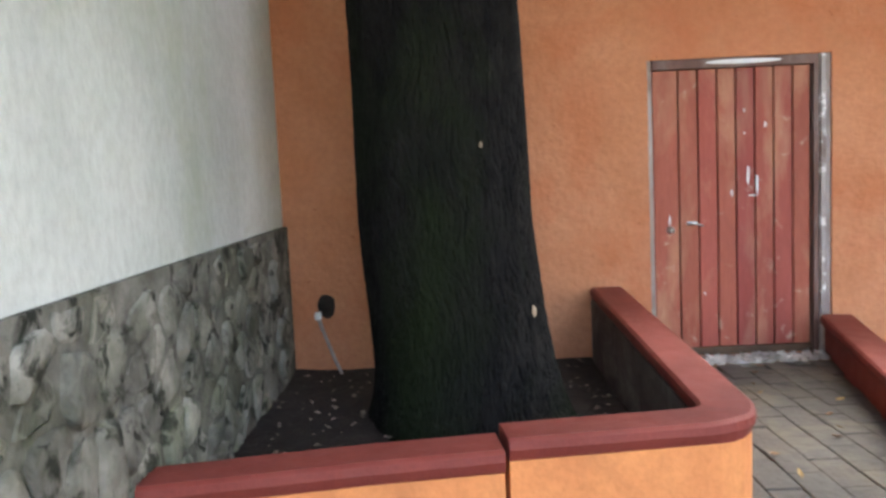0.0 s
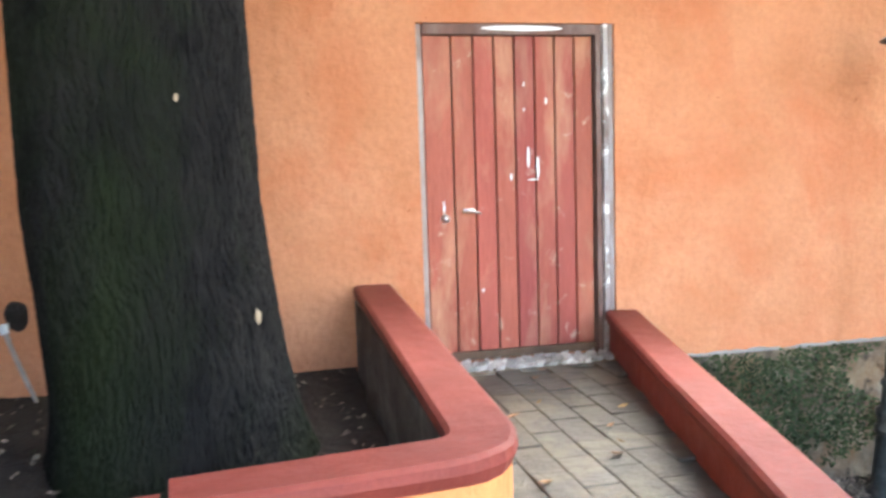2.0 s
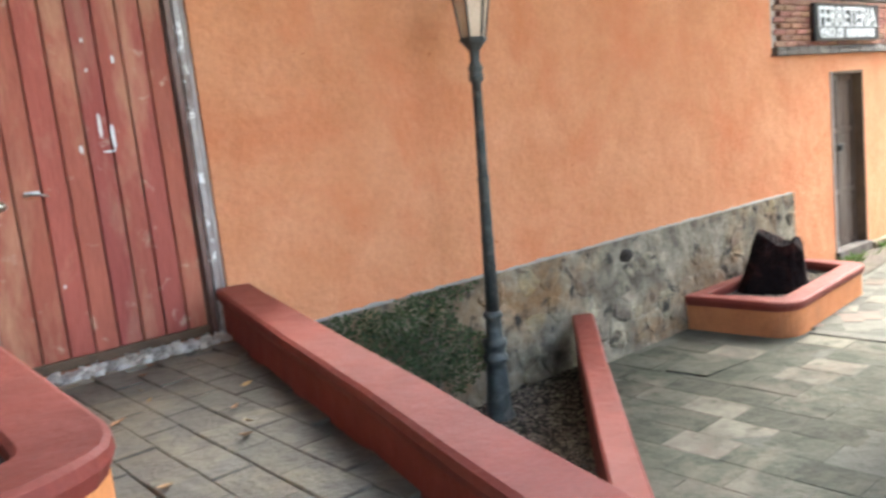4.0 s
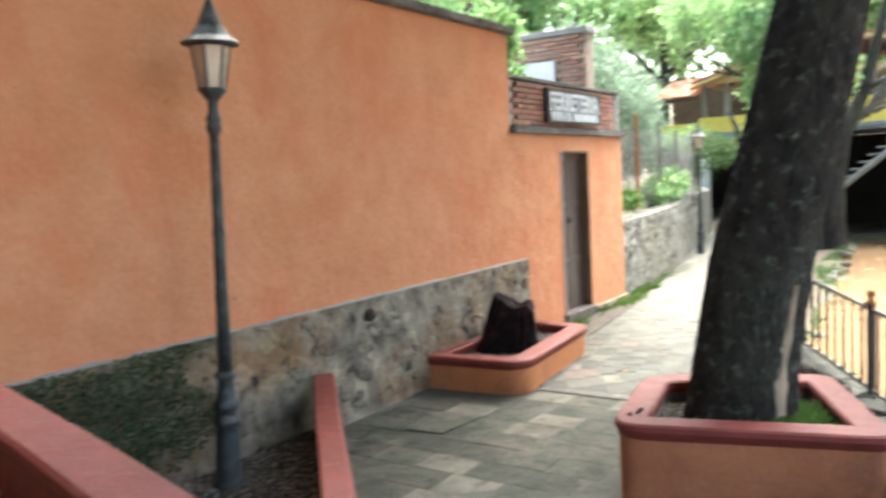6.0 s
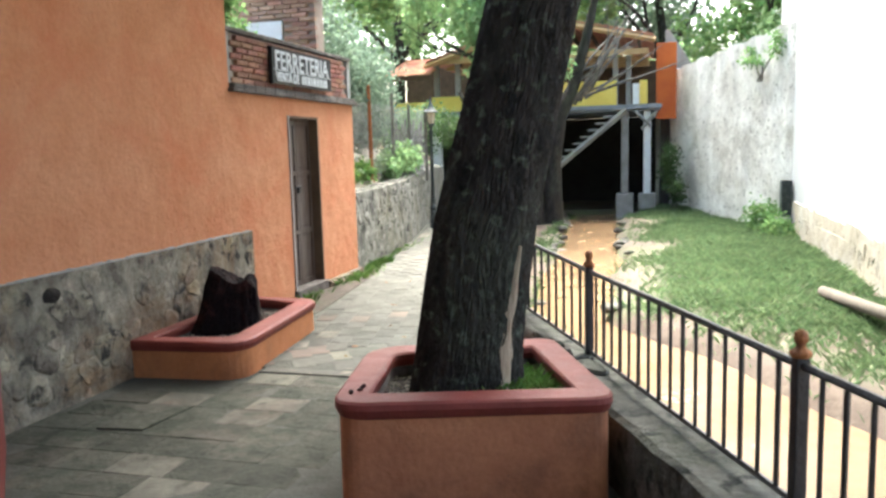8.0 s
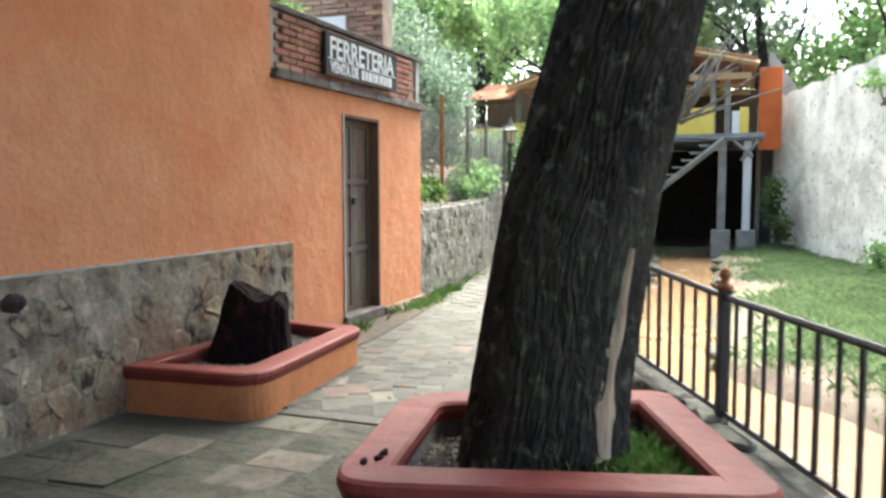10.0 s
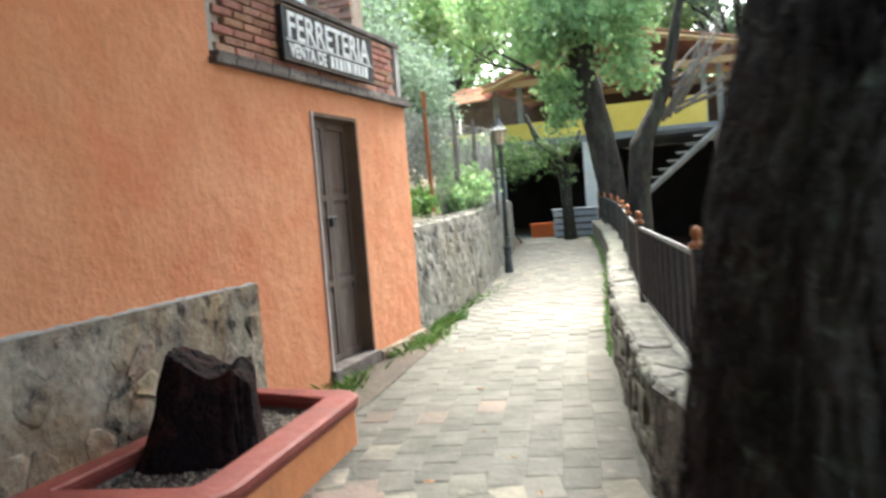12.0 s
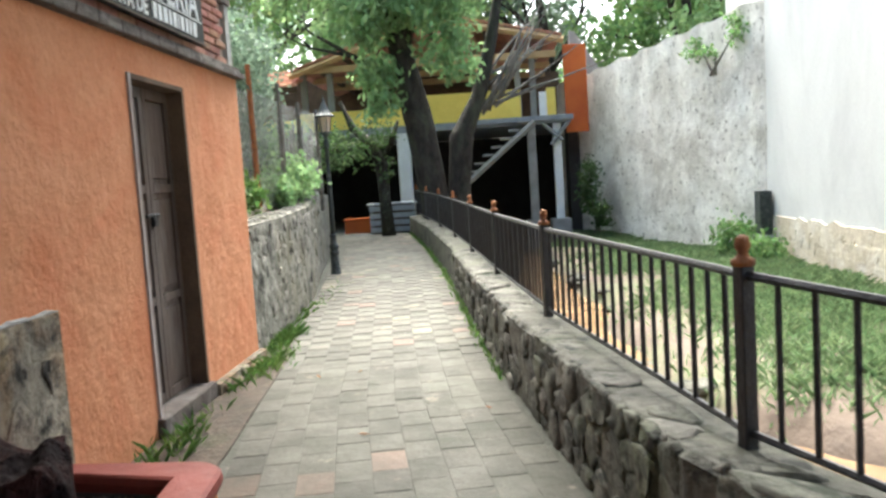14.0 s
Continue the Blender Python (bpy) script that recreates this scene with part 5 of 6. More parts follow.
for i, (x, y, z, h, r, m_) in enumerate(WOODS):
    wood_tree(x, y, z, h, r, m_, 100 + i, 8000 if y < -3 else 6800 if x < 33 else 6200, 0.16 if x < 33 else 0.22)

# ---------------------------------------------------------------- lamp posts
def lamp_post(x, y, z, label):
    ob = thing("street_lamp", x, y, z, label, "street lamp", "garden lamps", local=True)
    bm = add_lathe(bmesh.new(), [(0.13, 0), (0.13, 0.04), (0.105, 0.07), (0.085, 0.36), (0.075, 0.4), (0.1, 0.42), (0.1, 0.45), (0.078, 0.47), (0.082, 0.5), (0.1, 0.53), (0.1, 0.56), (0.07, 0.58), (0.062, 0.7), (0.078, 0.72), (0.078, 0.74), (0.056, 0.76)], 20)
    part("base", bm, M_IRON_GREEN, ob, smooth=True)
    bm = add_lathe(bmesh.new(), [(0.056, 0.76), (0.048, 1.2), (0.05, 1.22), (0.05, 1.24), (0.046, 1.26), (0.044, 1.6), (0.048, 1.61), (0.048, 1.63), (0.042, 1.65), (0.036, 2.22), (0.055, 2.24), (0.058, 2.27), (0.05, 2.29), (0.06, 2.31), (0.05, 2.33), (0.036, 2.36), (0.04, 2.42), (0.08, 2.46), (0.1, 2.48)], 18)
    part("pole", bm, M_IRON_GREEN, ob, smooth=True)
    lantern = part("lantern_frame", bmesh.new(), M_IRON_GREEN, ob)
    bm = bmesh.new()
    for k in range(6):
        a = radians(60 * k + 30)
        add_tube(bm, [(0.088 * math.cos(a), 0.088 * math.sin(a), 2.48), (0.142 * math.cos(a), 0.142 * math.sin(a), 2.75)], [0.009, 0.009], 6)
    add_lathe(bm, [(0.1, 2.475), (0.11, 2.485), (0.1, 2.5)], 6)
    add_lathe(bm, [(0.155, 2.742), (0.155, 2.758)], 6)
    bm.to_mesh(lantern.data)
    bm.free()
    bm = bmesh.new()
    for k in range(6):
        a, b = radians(60 * k + 30), radians(60 * k + 90)
        q = [bm.verts.new((r * math.cos(t), r * math.sin(t), h)) for r, t, h in ((0.084, a, 2.49), (0.084, b, 2.49), (0.136, b, 2.745), (0.136, a, 2.745))]
        bm.faces.new(q)
    part("glass", bm, M_LAMPGLASS, lantern, "milky amber panes")
    bm = add_lathe(bmesh.new(), [(0.205, 2.75), (0.21, 2.765), (0.15, 2.8), (0.095, 2.86), (0.06, 2.93), (0.05, 2.95), (0.035, 2.98), (0.018, 3.02), (0.026, 3.04), (0.012, 3.07), (0.004, 3.12)], 12)
    part("roof", bm, M_IRON_GREEN, ob, "flared dark lantern roof")
    for piece in list(ob.children) + list(lantern.children):
        for v in piece.data.vertices:
            v.co.x, v.co.y = v.co.x * 0.85, v.co.y * 0.85
    return ob


lamp_a = lamp_post(2.89, 4.66, -0.98, "worn dark green iron lamp post standing in the gravel bed")
lamp_b = copy_thing(lamp_a, pose(16.65, 5.36, -0.97) @ Matrix.Scale(0.92, 4))
lamp_b.scale = (0.92, 0.92, 0.92)
lamp_a.rotation_euler = (radians(2.5), 0, 0)
lamp_a.scale = (1, 1, 1.04)
tagged(lamp_b, "dark iron lamp post standing at the path's edge")

# ---------------------------------------------------------------- shop door and sign
sd_ = thing("door_2", 9.41, 5.1, -0.92, "closed dark brown two-leaf panelled wooden door", "door", kind="structure")
part("jamb", box(8.95, 8.99, 4.985, 5.2, -0.92, 1.25, bevel=0.004), M_GREYFRAME, sd_, "thin grey jamb")
part("jamb", box(9.83, 9.87, 5.0, 5.2, -0.92, 1.25, bevel=0.004), M_BEAMDARK, sd_, "dark jamb")
part("lintel", box(8.99, 9.83, 4.99, 5.2, 1.215, 1.25, bevel=0.004), M_BEAMDARK, sd_)
part("threshold", box(8.93, 9.89, 4.95, 5.2, -1.02, -0.9, bevel=0.01), M_DARKLEDGE, sd_, "dark stone threshold")
for a, b in ((8.992, 9.408), (9.412, 9.828)):
    leaf = part("leaf", box(a, b, 5.14, 5.17, -0.898, 1.213), M_WOODDARK, sd_, "dark weathered door leaf")
    for z0, z1 in ((-0.85, -0.25), (-0.17, 0.5), (0.58, 1.16)):
        part("panel", box(a + 0.07, b - 0.07, 5.125, 5.139, z0 + 0.03, z1 - 0.03, bevel=0.006), M_WOODDARK, leaf)
    for x0, x1, z0, z1 in ((a, a + 0.06, -0.897, 1.212), (b - 0.06, b, -0.897, 1.212), (a + 0.06, b - 0.06, -0.897, -0.83), (a + 0.06, b - 0.06, -0.24, -0.18), (a + 0.06, b - 0.06, 0.51, 0.57), (a + 0.06, b - 0.06, 1.14, 1.212)):
        part("rail", box(x0, x1, 5.115, 5.138, z0, z1, bevel=0.004), M_WOODDARK, leaf)
bm = bmesh.new()
add_tube(bm, [(9.3, 5.108, 0.36), (9.36, 5.09, 0.365), (9.44, 5.09, 0.365), (9.5, 5.108, 0.36)], [0.012, 0.012, 0.012, 0.012], 8)
add_box(bm, 9.37, 9.44, 5.085, 5.113, 0.29, 0.36, bevel=0.006)
part("bolt", bm, M_IRON, sd_, "iron bolt with a padlock")
bm = box(9.04, 9.12, 5.106, 5.114, 0.47, 0.58, bevel=0.002)
part("paper_note", bm, M_SIGNWHITE, sd_, "small torn white paper note")

sg = thing("sign", 9.38, 4.97, 1.56, "black wooden shop sign with white painted letters", "sign")
part("board", box(8.52, 10.24, 4.94, 4.985, 1.6, 2.02, bevel=0.006), M_SIGNBLACK, sg)
part("divider", box(8.56, 10.2, 4.934, 4.942, 1.757, 1.766), M_SIGNWHITE, sg, "thin white line")
for z0, z1 in ((2.005, 2.022), (1.598, 1.612)):
    part("edge_strip", box(8.515, 10.245, 4.93, 4.945, z0, z1), M_WOODDARK, sg)


def lettering(text, size, x, z, width, material, y, extrude=0.004):
    cu = bpy.data.curves.new("letters", "FONT")
    cu.body, cu.size, cu.extrude, cu.align_x, cu.offset = text, size, extrude, "LEFT", 0.004
    tmp = bpy.data.objects.new("letters", cu)
    scene.collection.objects.link(tmp)
    bpy.context.view_layer.update()
    me = bpy.data.meshes.new_from_object(tmp.evaluated_get(bpy.context.evaluated_depsgraph_get()))
    bpy.data.objects.remove(tmp)
    ws = [v.co.x for v in me.vertices]
    k = width / (max(ws) - min(ws))
    for v in me.vertices:
        v.co = Vector((x + (v.co.x - min(ws)) * k, y - v.co.z, z + v.co.y))
    me.materials.append(material)
    return me


ob = new("lettering", lettering("FERRETERIA", 0.3, 8.6, 1.775, 1.54, M_SIGNWHITE, 4.936))
ob.parent = sg
ob.matrix_parent_inverse = sg.matrix_basis.inverted()
ob["label"] = "white painted word"
ob = new("lettering", lettering("VENTA DE", 0.15, 8.6, 1.635, 0.62, M_SIGNWHITE, 4.936))
ob.parent = sg
ob.matrix_parent_inverse = sg.matrix_basis.inverted()
ob["label"] = "small white painted words"
bx = 9.3
for w in (0.07, 0.06, 0.08, 0.05, 0.07, 0.03, 0.07, 0.06, 0.05, 0.08):
    part("bar", box(bx, bx + w - 0.012, 4.932, 4.941, 1.635, 1.738), M_SIGNWHITE, sg)
    bx += w + 0.018

# pipe stub and hole by the first tree
pp = thing("cable_pipe", -2.24, 4.97, 0.02, "thin grey pipe leaning from a hole in the wall", "pipe")
bm = bmesh.new()
add_tube(bm, [(-2.27, 4.99, 0.475), (-2.29, 4.96, 0.44), (-2.26, 4.94, 0.35), (-2.18, 4.9, 0.15), (-2.12, 4.87, 0.02)], [0.014, 0.016, 0.012, 0.012, 0.012], 10)
part("pipe", bm, M_GREYFRAME, pp, smooth=True)
bm = add_lathe(bmesh.new(), [(0.022, 0), (0.024, 0.03), (0.018, 0.05)], 10)
bmesh.ops.translate(bm, vec=(-2.29, 4.96, 0.42), verts=bm.verts)
part("fitting", bm, M_WHITEPAINT, pp, "white plastic fitting")
bm = bmesh.new()
bmesh.ops.create_icosphere(bm, subdivisions=3, radius=0.07)
bmesh.ops.scale(bm, vec=(0.85, 0.35, 1.15), verts=bm.verts)
bmesh.ops.translate(bm, vec=(-2.235, 4.995, 0.51), verts=bm.verts)
ob = part("hole_in_wall", bm, M_SOIL)
wobble(ob, 0.012, 15)
tagged(ob, "dark broken hole in the orange wall", "hole", kind="structure")

# ---------------------------------------------------------------- fence on its stone kerb
def kerb(name, pts_xy, zs, half, low, label):
    sec = [(-half, -0.02), (-half * 0.8, 0), (half * 0.8, 0), (half, -0.02), (half * 1.05, low), (-half * 1.05, low)]
    fine_xy, fine_z = [], []
    for (a, b), (za, zb) in zip(zip(pts_xy, pts_xy[1:]), zip(zs, zs[1:])):
        n = max(2, int(math.dist(a, b) / 0.25))
        for i in range(n):
            t = i / n
            fine_xy.append((a[0] + t * (b[0] - a[0]), a[1] + t * (b[1] - a[1])))
            fine_z.append(za + t * (zb - za))
    fine_xy.append(pts_xy[-1])
    fine_z.append(zs[-1])
    bm = sweep(bmesh.new(), fine_xy, sec, fine_z)
    ob = part(name, bm, M_KERB)
    wobble(ob, 0.025, 3.1)
    return tagged(ob, label, "wall", kind="structure")


kerb_c = [(x, y + 0.07) for x, y in FENCE]
k1 = kerb("wall_kerb", kerb_c, FENCE_Z, 0.17, -1.15, "low grey rubble kerb wall carrying the fence")


def kerb_side(u, v, d):
    """Places on the kerb's path side; u runs along it from the third post."""
    x = 4.9 + u * 0.98
    y = fence_y(x) + 0.07 + 0.17
    return (x, y + d, -1.1 + v)


stones(k1, kerb_side, 10.0, 0.62, 0.15, 61, M_KERB, gap=0.006, depth=(-0.004, 0.035), limit=290)


def kerb_top(u, v, d):
    x = 4.9 + u * 0.98
    return (x, fence_y(x) - 0.02 + v, -0.515 + (-0.08 if x < 6.4 else 0) + d)


stones(k1, kerb_top, 8.6, 0.27, 0.24, 62, M_STONE_TOP, name="cap_stone", gap=0.008, depth=(0.006, 0.028), limit=70)

fence = thing("fence", 6.88, 2.02, -0.5, "black iron railing with rusty ball finials", "fence")
H_RAIL = 0.6
posts = [(-2.3, -1.9), (-0.6, -1.32), (1.0, -0.75), (3.14, 0.17), (5.3, 1.12), (6.88, 2.02), (9.6, 2.5), (12.1, 2.82), (14.5, 3.12), (17.0, 3.45), (19.4, 3.83), (21.7, 4.25), (23.8, 4.66)]


def top_z(x):
    return float(np.interp(x, [p[0] for p in FENCE], FENCE_Z))


post_bm = box(-0.026, 0.026, -0.026, 0.026, -0.03, H_RAIL + 0.03, bevel=0.005)
first = part("post", post_bm, M_IRON, fence)
fin_bm = add_lathe(bmesh.new(), [(0.036, H_RAIL + 0.03), (0.04, H_RAIL + 0.035), (0.04, H_RAIL + 0.05), (0.024, H_RAIL + 0.06), (0.016, H_RAIL + 0.075), (0.025, H_RAIL + 0.09), (0.027, H_RAIL + 0.102), (0.022, H_RAIL + 0.125), (0.006, H_RAIL + 0.135)], 14)
fin = part("finial", fin_bm, M_RUST, first, "rusty orange ball finial", smooth=True)
first.matrix_parent_inverse = fence.matrix_basis.inverted() @ pose(posts[0][0], posts[0][1], top_z(posts[0][0]))
bar_bm = box(-0.009, 0.009, -0.009, 0.009, 0.06, H_RAIL, bevel=0.003)
bar0 = None
for (a, b) in zip(posts, posts[1:]):
    za, zb = top_z(a[0]), top_z(b[0])
    for hgt, r in ((H_RAIL, 0.016), (0.06, 0.014)):
        bm = bmesh.new()
        add_tube(bm, [(a[0], a[1], za + hgt), (b[0], b[1], zb + hgt)], [r, r], 6)
        part("rail", bm, M_IRON, fence)
    n = max(2, round(math.dist(a, b) / 0.135))
    for i in range(1, n):
        t = i / n
        px, py, pz = a[0] + t * (b[0] - a[0]), a[1] + t * (b[1] - a[1]), za + t * (zb - za)
        if bar0 is None:
            bar0 = part("bar", bar_bm, M_IRON, fence)
            ob = bar0
        else:
            ob = new("bar", bar0.data)
            ob.parent = fence
        ob.matrix_parent_inverse = fence.matrix_basis.inverted() @ pose(px, py, pz, 0, 0, 45 * (i % 2))
for x, y in posts[1:]:
    ob = new("post", first.data)
    ob.parent = fence
    ob.matrix_parent_inverse = fence.matrix_basis.inverted() @ pose(x, y, top_z(x), 0, 0, 20)
    f2 = new("finial", fin.data)
    f2.parent = ob
    f2["label"] = "rusty orange ball finial"

# ---------------------------------------------------------------- garden wall, wire fence
bm = bmesh.new()
GW = [(11.1, 5.14), (12.5, 5.22), (14.5, 5.36), (16.6, 5.72), (18.5, 6.0), (21, 6.4), (24, 7.4)]
gz = [0.19, 0.2, 0.25, 0.33, 0.35, 0.3, 0.3]
sweep(bm, GW, [(-0.12, -0.02), (-0.1, 0), (0.16, 0), (0.16, -1.8), (-0.14, -1.8)], gz)
gw = tagged(part("wall_garden", bm, M_STONE_GREY), "grey rubble retaining wall of the garden bed", "wall", kind="structure")


def garden_face(u, v, d):
    x = 11.13 + u * 0.99
    y = float(np.interp(x, [p[0] for p in GW], [p[1] for p in GW])) - 0.115
    return (x, y - d, -1.05 + v)


stones(gw, garden_face, 6.2, 1.22, 0.15, 71, M_STONE_GREY, gap=0.006, depth=(-0.004, 0.02), top=lambda u: 1.2 + 0.06 * min(1, u / 4))


def garden_top(u, v, d):
    x = 11.13 + u * 0.99
    y = float(np.interp(x, [p[0] for p in GW], [p[1] for p in GW]))
    return (x, y - 0.12 + v, float(np.interp(x, [p[0] for p in GW], gz)) - 0.01 + d)


stones(gw, garden_top, 6.0, 0.26, 0.2, 72, M_STONE_TOP, name="cap_stone", gap=0.012, depth=(0.015, 0.04))
wf_ = thing("wire_fence", 14.0, 5.55, 0.3, "rusty posts with sagging grey wire netting", "fence")
for x, h, m_, r in ((13.3, 1.72, M_RUST, 0.035), (14.55, 1.65, M_BRANCH, 0.04), (15.6, 1.5, M_BRANCH, 0.035), (11.4, 1.6, M_RUST, 0.03), (16.8, 1.5, M_BRANCH, 0.035)):
    bm = add_tube(bmesh.new(), [(x, 5.52, 0.1), (x + 0.02, 5.53, 0.9), (x - 0.02, 5.52, 0.2 + h)], [r, r, r * 0.8], 8)
    part("post", bm, m_, wf_)
wv_, wf2 = [], []
for s in (1, -1):
    for i in range(-16, 64):
        x0 = 11.3 + i * 0.11
        a, b = (x0, 0.25), (x0 + s * 1.35, 1.62)
        if s < 0:
            a, b = (x0 + 1.35, 0.25), (x0, 1.62)
        pts = []
        for t in np.linspace(0, 1, 5):
            x, z = a[0] + t * (b[0] - a[0]), a[1] + t * (b[1] - a[1])
            if 11.3 <= x <= 16.9:
                pts.append((x, 5.53 + 0.02 * math.sin(x * 3), z))
        for p, q in zip(pts, pts[1:]):
            k = len(wv_)
            wv_ += [p, q, (q[0], q[1], q[2] + 0.006), (p[0], p[1], p[2] + 0.006)]
            wf2.append((k, k + 1, k + 2, k + 3))
            k = len(wv_)
            wv_ += [p, q, (q[0], q[1] + 0.006, q[2]), (p[0], p[1] + 0.006, p[2])]
            wf2.append((k, k + 1, k + 2, k + 3))
net = data_part("netting", wv_, wf2, M_WIRE, wf_, "grey diamond wire netting")
for i in range(11):
    x = 14.8 + i * 0.19
    part("slat", box(x, x + 0.09, 5.6, 5.62, 0.3, 1.3 + 0.12 * math.sin(i * 2.1), bevel=0.004), M_BRANCH, wf_, "weathered grey board")

# weeds along the foot of the walls
rs = np.random.RandomState(77)
wp = [(x, y, UP) for x, y in np.concatenate([np.stack([rs.normal(11.9, 0.3, 330), rs.normal(4.98, 0.07, 330)], 1), np.stack([rs.normal(10.6, 0.25, 60), rs.normal(4.88, 0.05, 60)], 1), np.stack([rs.normal(8.7, 0.4, 130), rs.normal(4.82, 0.07, 130)], 1), np.stack([rs.normal(10.7, 0.35, 150), rs.normal(4.8, 0.06, 150)], 1), np.stack([rs.uniform(12, 17, 300), rs.normal(5.06, 0.05, 300)], 1)])]
tagged(data_part("weeds", *blades(wp, 78, 0.1, 0.005, 0.9), M_WEED), "bright green weeds at the wall's foot", "weeds", kind="stuff")
wp = [(x, fence_y(x) + 0.27 + abs(rs.normal(0, 0.03)), path_z(x)) for x in rs.uniform(10, 23, 900)]
tagged(data_part("kerb_grass", *blades(wp, 79, 0.06, 0.006, 0.6), M_WEED), "thin grass along the kerb wall", "grass", kind="stuff")

# grass on the stream bank
bp = []
while len(bp) < 42000:
    x, y = rs.uniform(5, 27), rs.uniform(-3.2, 3.4)
    c, w = creek(x)
    edge_y = -2.1 if x < 20.5 else -1.9 + (x - 20) * 0.33
    if y > fence_y(x) - 0.3 or y < edge_y or abs(y - c) < w + 0.1:
        continue
    g = noise.noise(Vector((x * 0.45, y * 0.6, 9)))
    if y < c:
        q = (c - w - y) - 0.75 - 0.9 * g - 0.5 * noise.noise(Vector((x * 1.7, y * 1.9, 4)))
        dens = min(0.9, max(0.03, 0.2 + 0.8 * q)) * (0.45 + 0.8 * abs(noise.noise(Vector((x * 1.1, y * 1.3, 2)))))
    else:
        dens = 0.25 if g > -0.1 else 0.04
    if rs.rand() < dens:
        bp.append((x, y, ground_z(x, y) - 0.01))
tagged(data_part("bank_grass", *blades(bp, 81, 0.1, 0.006, 0.9), M_GRASS), "fresh green grass on the stream bank", "grass", kind="stuff")
rg = random.Random(91)
for i in range(70):
    x = rg.uniform(9.5, 25)
    c, w = creek(x)
    y = c + rg.choice((-1, 1)) * (w + rg.uniform(-0.15, 0.35))
    if y > fence_y(x) - 0.35:
        continue
    s = rg.uniform(0.08, 0.22)
    bm = bmesh.new()
    bmesh.ops.create_icosphere(bm, subdivisions=2, radius=s)
    bmesh.ops.scale(bm, vec=(1.3, 1.0, 0.5), verts=bm.verts)
    ob = part("rock", bm, M_STONE_TOP)
    wobble(ob, s * 0.35, 5 / (s * 8))
    ob.matrix_basis = pose(x, y, ground_z(x, y) + s * 0.12, 0, 0, rg.uniform(0, 360))
    tagged(ob, "grey rock at the stream's edge", "rock", "rocks in the stream")

# ---------------------------------------------------------------- walls across the stream
bm = box(6.2, 21.3, -2.6, -2.2, -0.85, 5.6)
add_box(bm, 20.9, 21.3, -9, -2.6, -0.85, 5.6)
wl = tagged(part("wall_limewash", bm, M_WHITE_DIRTY), "tall whitewashed wall with faint grey block lines", "wall", kind="structure")
bm = box(6.17, 21.33, -2.64, -2.17, -2.0, -0.8)
bmesh.ops.subdivide_edges(bm, edges=bm.edges, cuts=14, use_grid_fill=True)
tb = part("wall_limewash_base", bm, M_TANBASE)
wobble(tb, 0.03, 1.7)
tagged(tb, "bare tan stone base of the whitewashed wall", "wall", kind="structure")
rg = random.Random(95)
for i in range(26):
    x, z = 8.2 + 0.42 * (i % 9) + rg.uniform(-0.04, 0.04), 0.9 + 0.42 * (i // 9)
    ob = part("block", box(x, x + 0.39, -2.2, -2.197, z, z + 0.2, bevel=0.001), M_WHITE_DIRTY, wl)
ragged("trim_bare_base", (21.3, -2.2), (6.2, -2.2), -0.55, 0.028, 0.35, M_TANBASE, "ragged bare stone edge below the whitewash", 12, amp=6.0)
OW0, OW1 = Vector((28.2, 0.72)), Vector((18.6, -2.35))
bm = bmesh.new()
dirw = (OW1 - OW0).normalized()
nrm = Vector((-dirw.y, dirw.x))
N_ = 40
prof = []
for i in range(N_ + 1):
    p = OW0 + (OW1 - OW0) * i / N_
    top = 3.0 + 0.35 * (i / N_) ** 1.3 + 0.04 * math.sin(i * 1.3)
    f, b = p, p + nrm * (0.35 if nrm.y < 0 else -0.35)
    prof.append([bm.verts.new((f.x, f.y, -2)), bm.verts.new((f.x, f.y, top)), bm.verts.new((b.x, b.y, top)), bm.verts.new((b.x, b.y, -2))])
for a, b in zip(prof, prof[1:]):
    for i in range(4):
        bm.faces.new((a[i], b[i], b[(i + 1) % 4], a[(i + 1) % 4]))
bm.faces.new(prof[0])
bm.faces.new(prof[-1][::-1])
bmesh.ops.subdivide_edges(bm, edges=bm.edges, cuts=2, use_grid_fill=True)
bmesh.ops.recalc_face_normals(bm, faces=bm.faces)
ow = part("wall_old", bm, M_OLDWALL)
wobble(ow, 0.04, 1.9)
tagged(ow, "old weathered plaster garden wall, peeling and mouldy", "wall", kind="structure")
bm = add_prism(bmesh.new(), [(0, 0), (0.9, 0), (0.12, 1.25), (0, 1.25)], 0, 0.3)
bmesh.ops.transform(bm, matrix=Matrix.Translation((26.6, 0.45, 3.02)) @ Matrix.Rotation(radians(90), 4, "Z") @ Matrix.Rotation(radians(90), 4, "X") @ Matrix.Scale(-1, 4, (1, 0, 0)), verts=bm.verts)
bmesh.ops.recalc_face_normals(bm, faces=bm.faces)
tagged(part("wall_peak", bm, M_CONC), "sloping grey end of the wall by the balcony", "wall", kind="structure")
cab = thing("wall_ledge", 18.9, -1.95, -1.2, "grey metal box on a small concrete ledge", "box")
part("ledge", box(18.66, 19.25, -2.19, -1.85, -1.0, -0.9, bevel=0.01), M_CONC, cab, "concrete ledge")
part("leg", box(18.7, 18.85, -2.1, -1.85, -1.5, -1.0), M_CONC, cab)
part("cabinet", box(18.78, 19.1, -2.16, -1.95, -0.9, -0.1, bevel=0.012), M_IRON_GREEN, cab, "dark grey metal cabinet")
pipe = thing("drain_pipe", 9.3, -1.6, -1.35, "long grey drain pipe lying on the bank", "pipe")
bm = add_tube(bmesh.new(), [(11.0, -1.38, -1.15), (9.0, -1.7, -1.05), (6.0, -2.05, -0.95)], [0.075, 0.075, 0.075], 14)
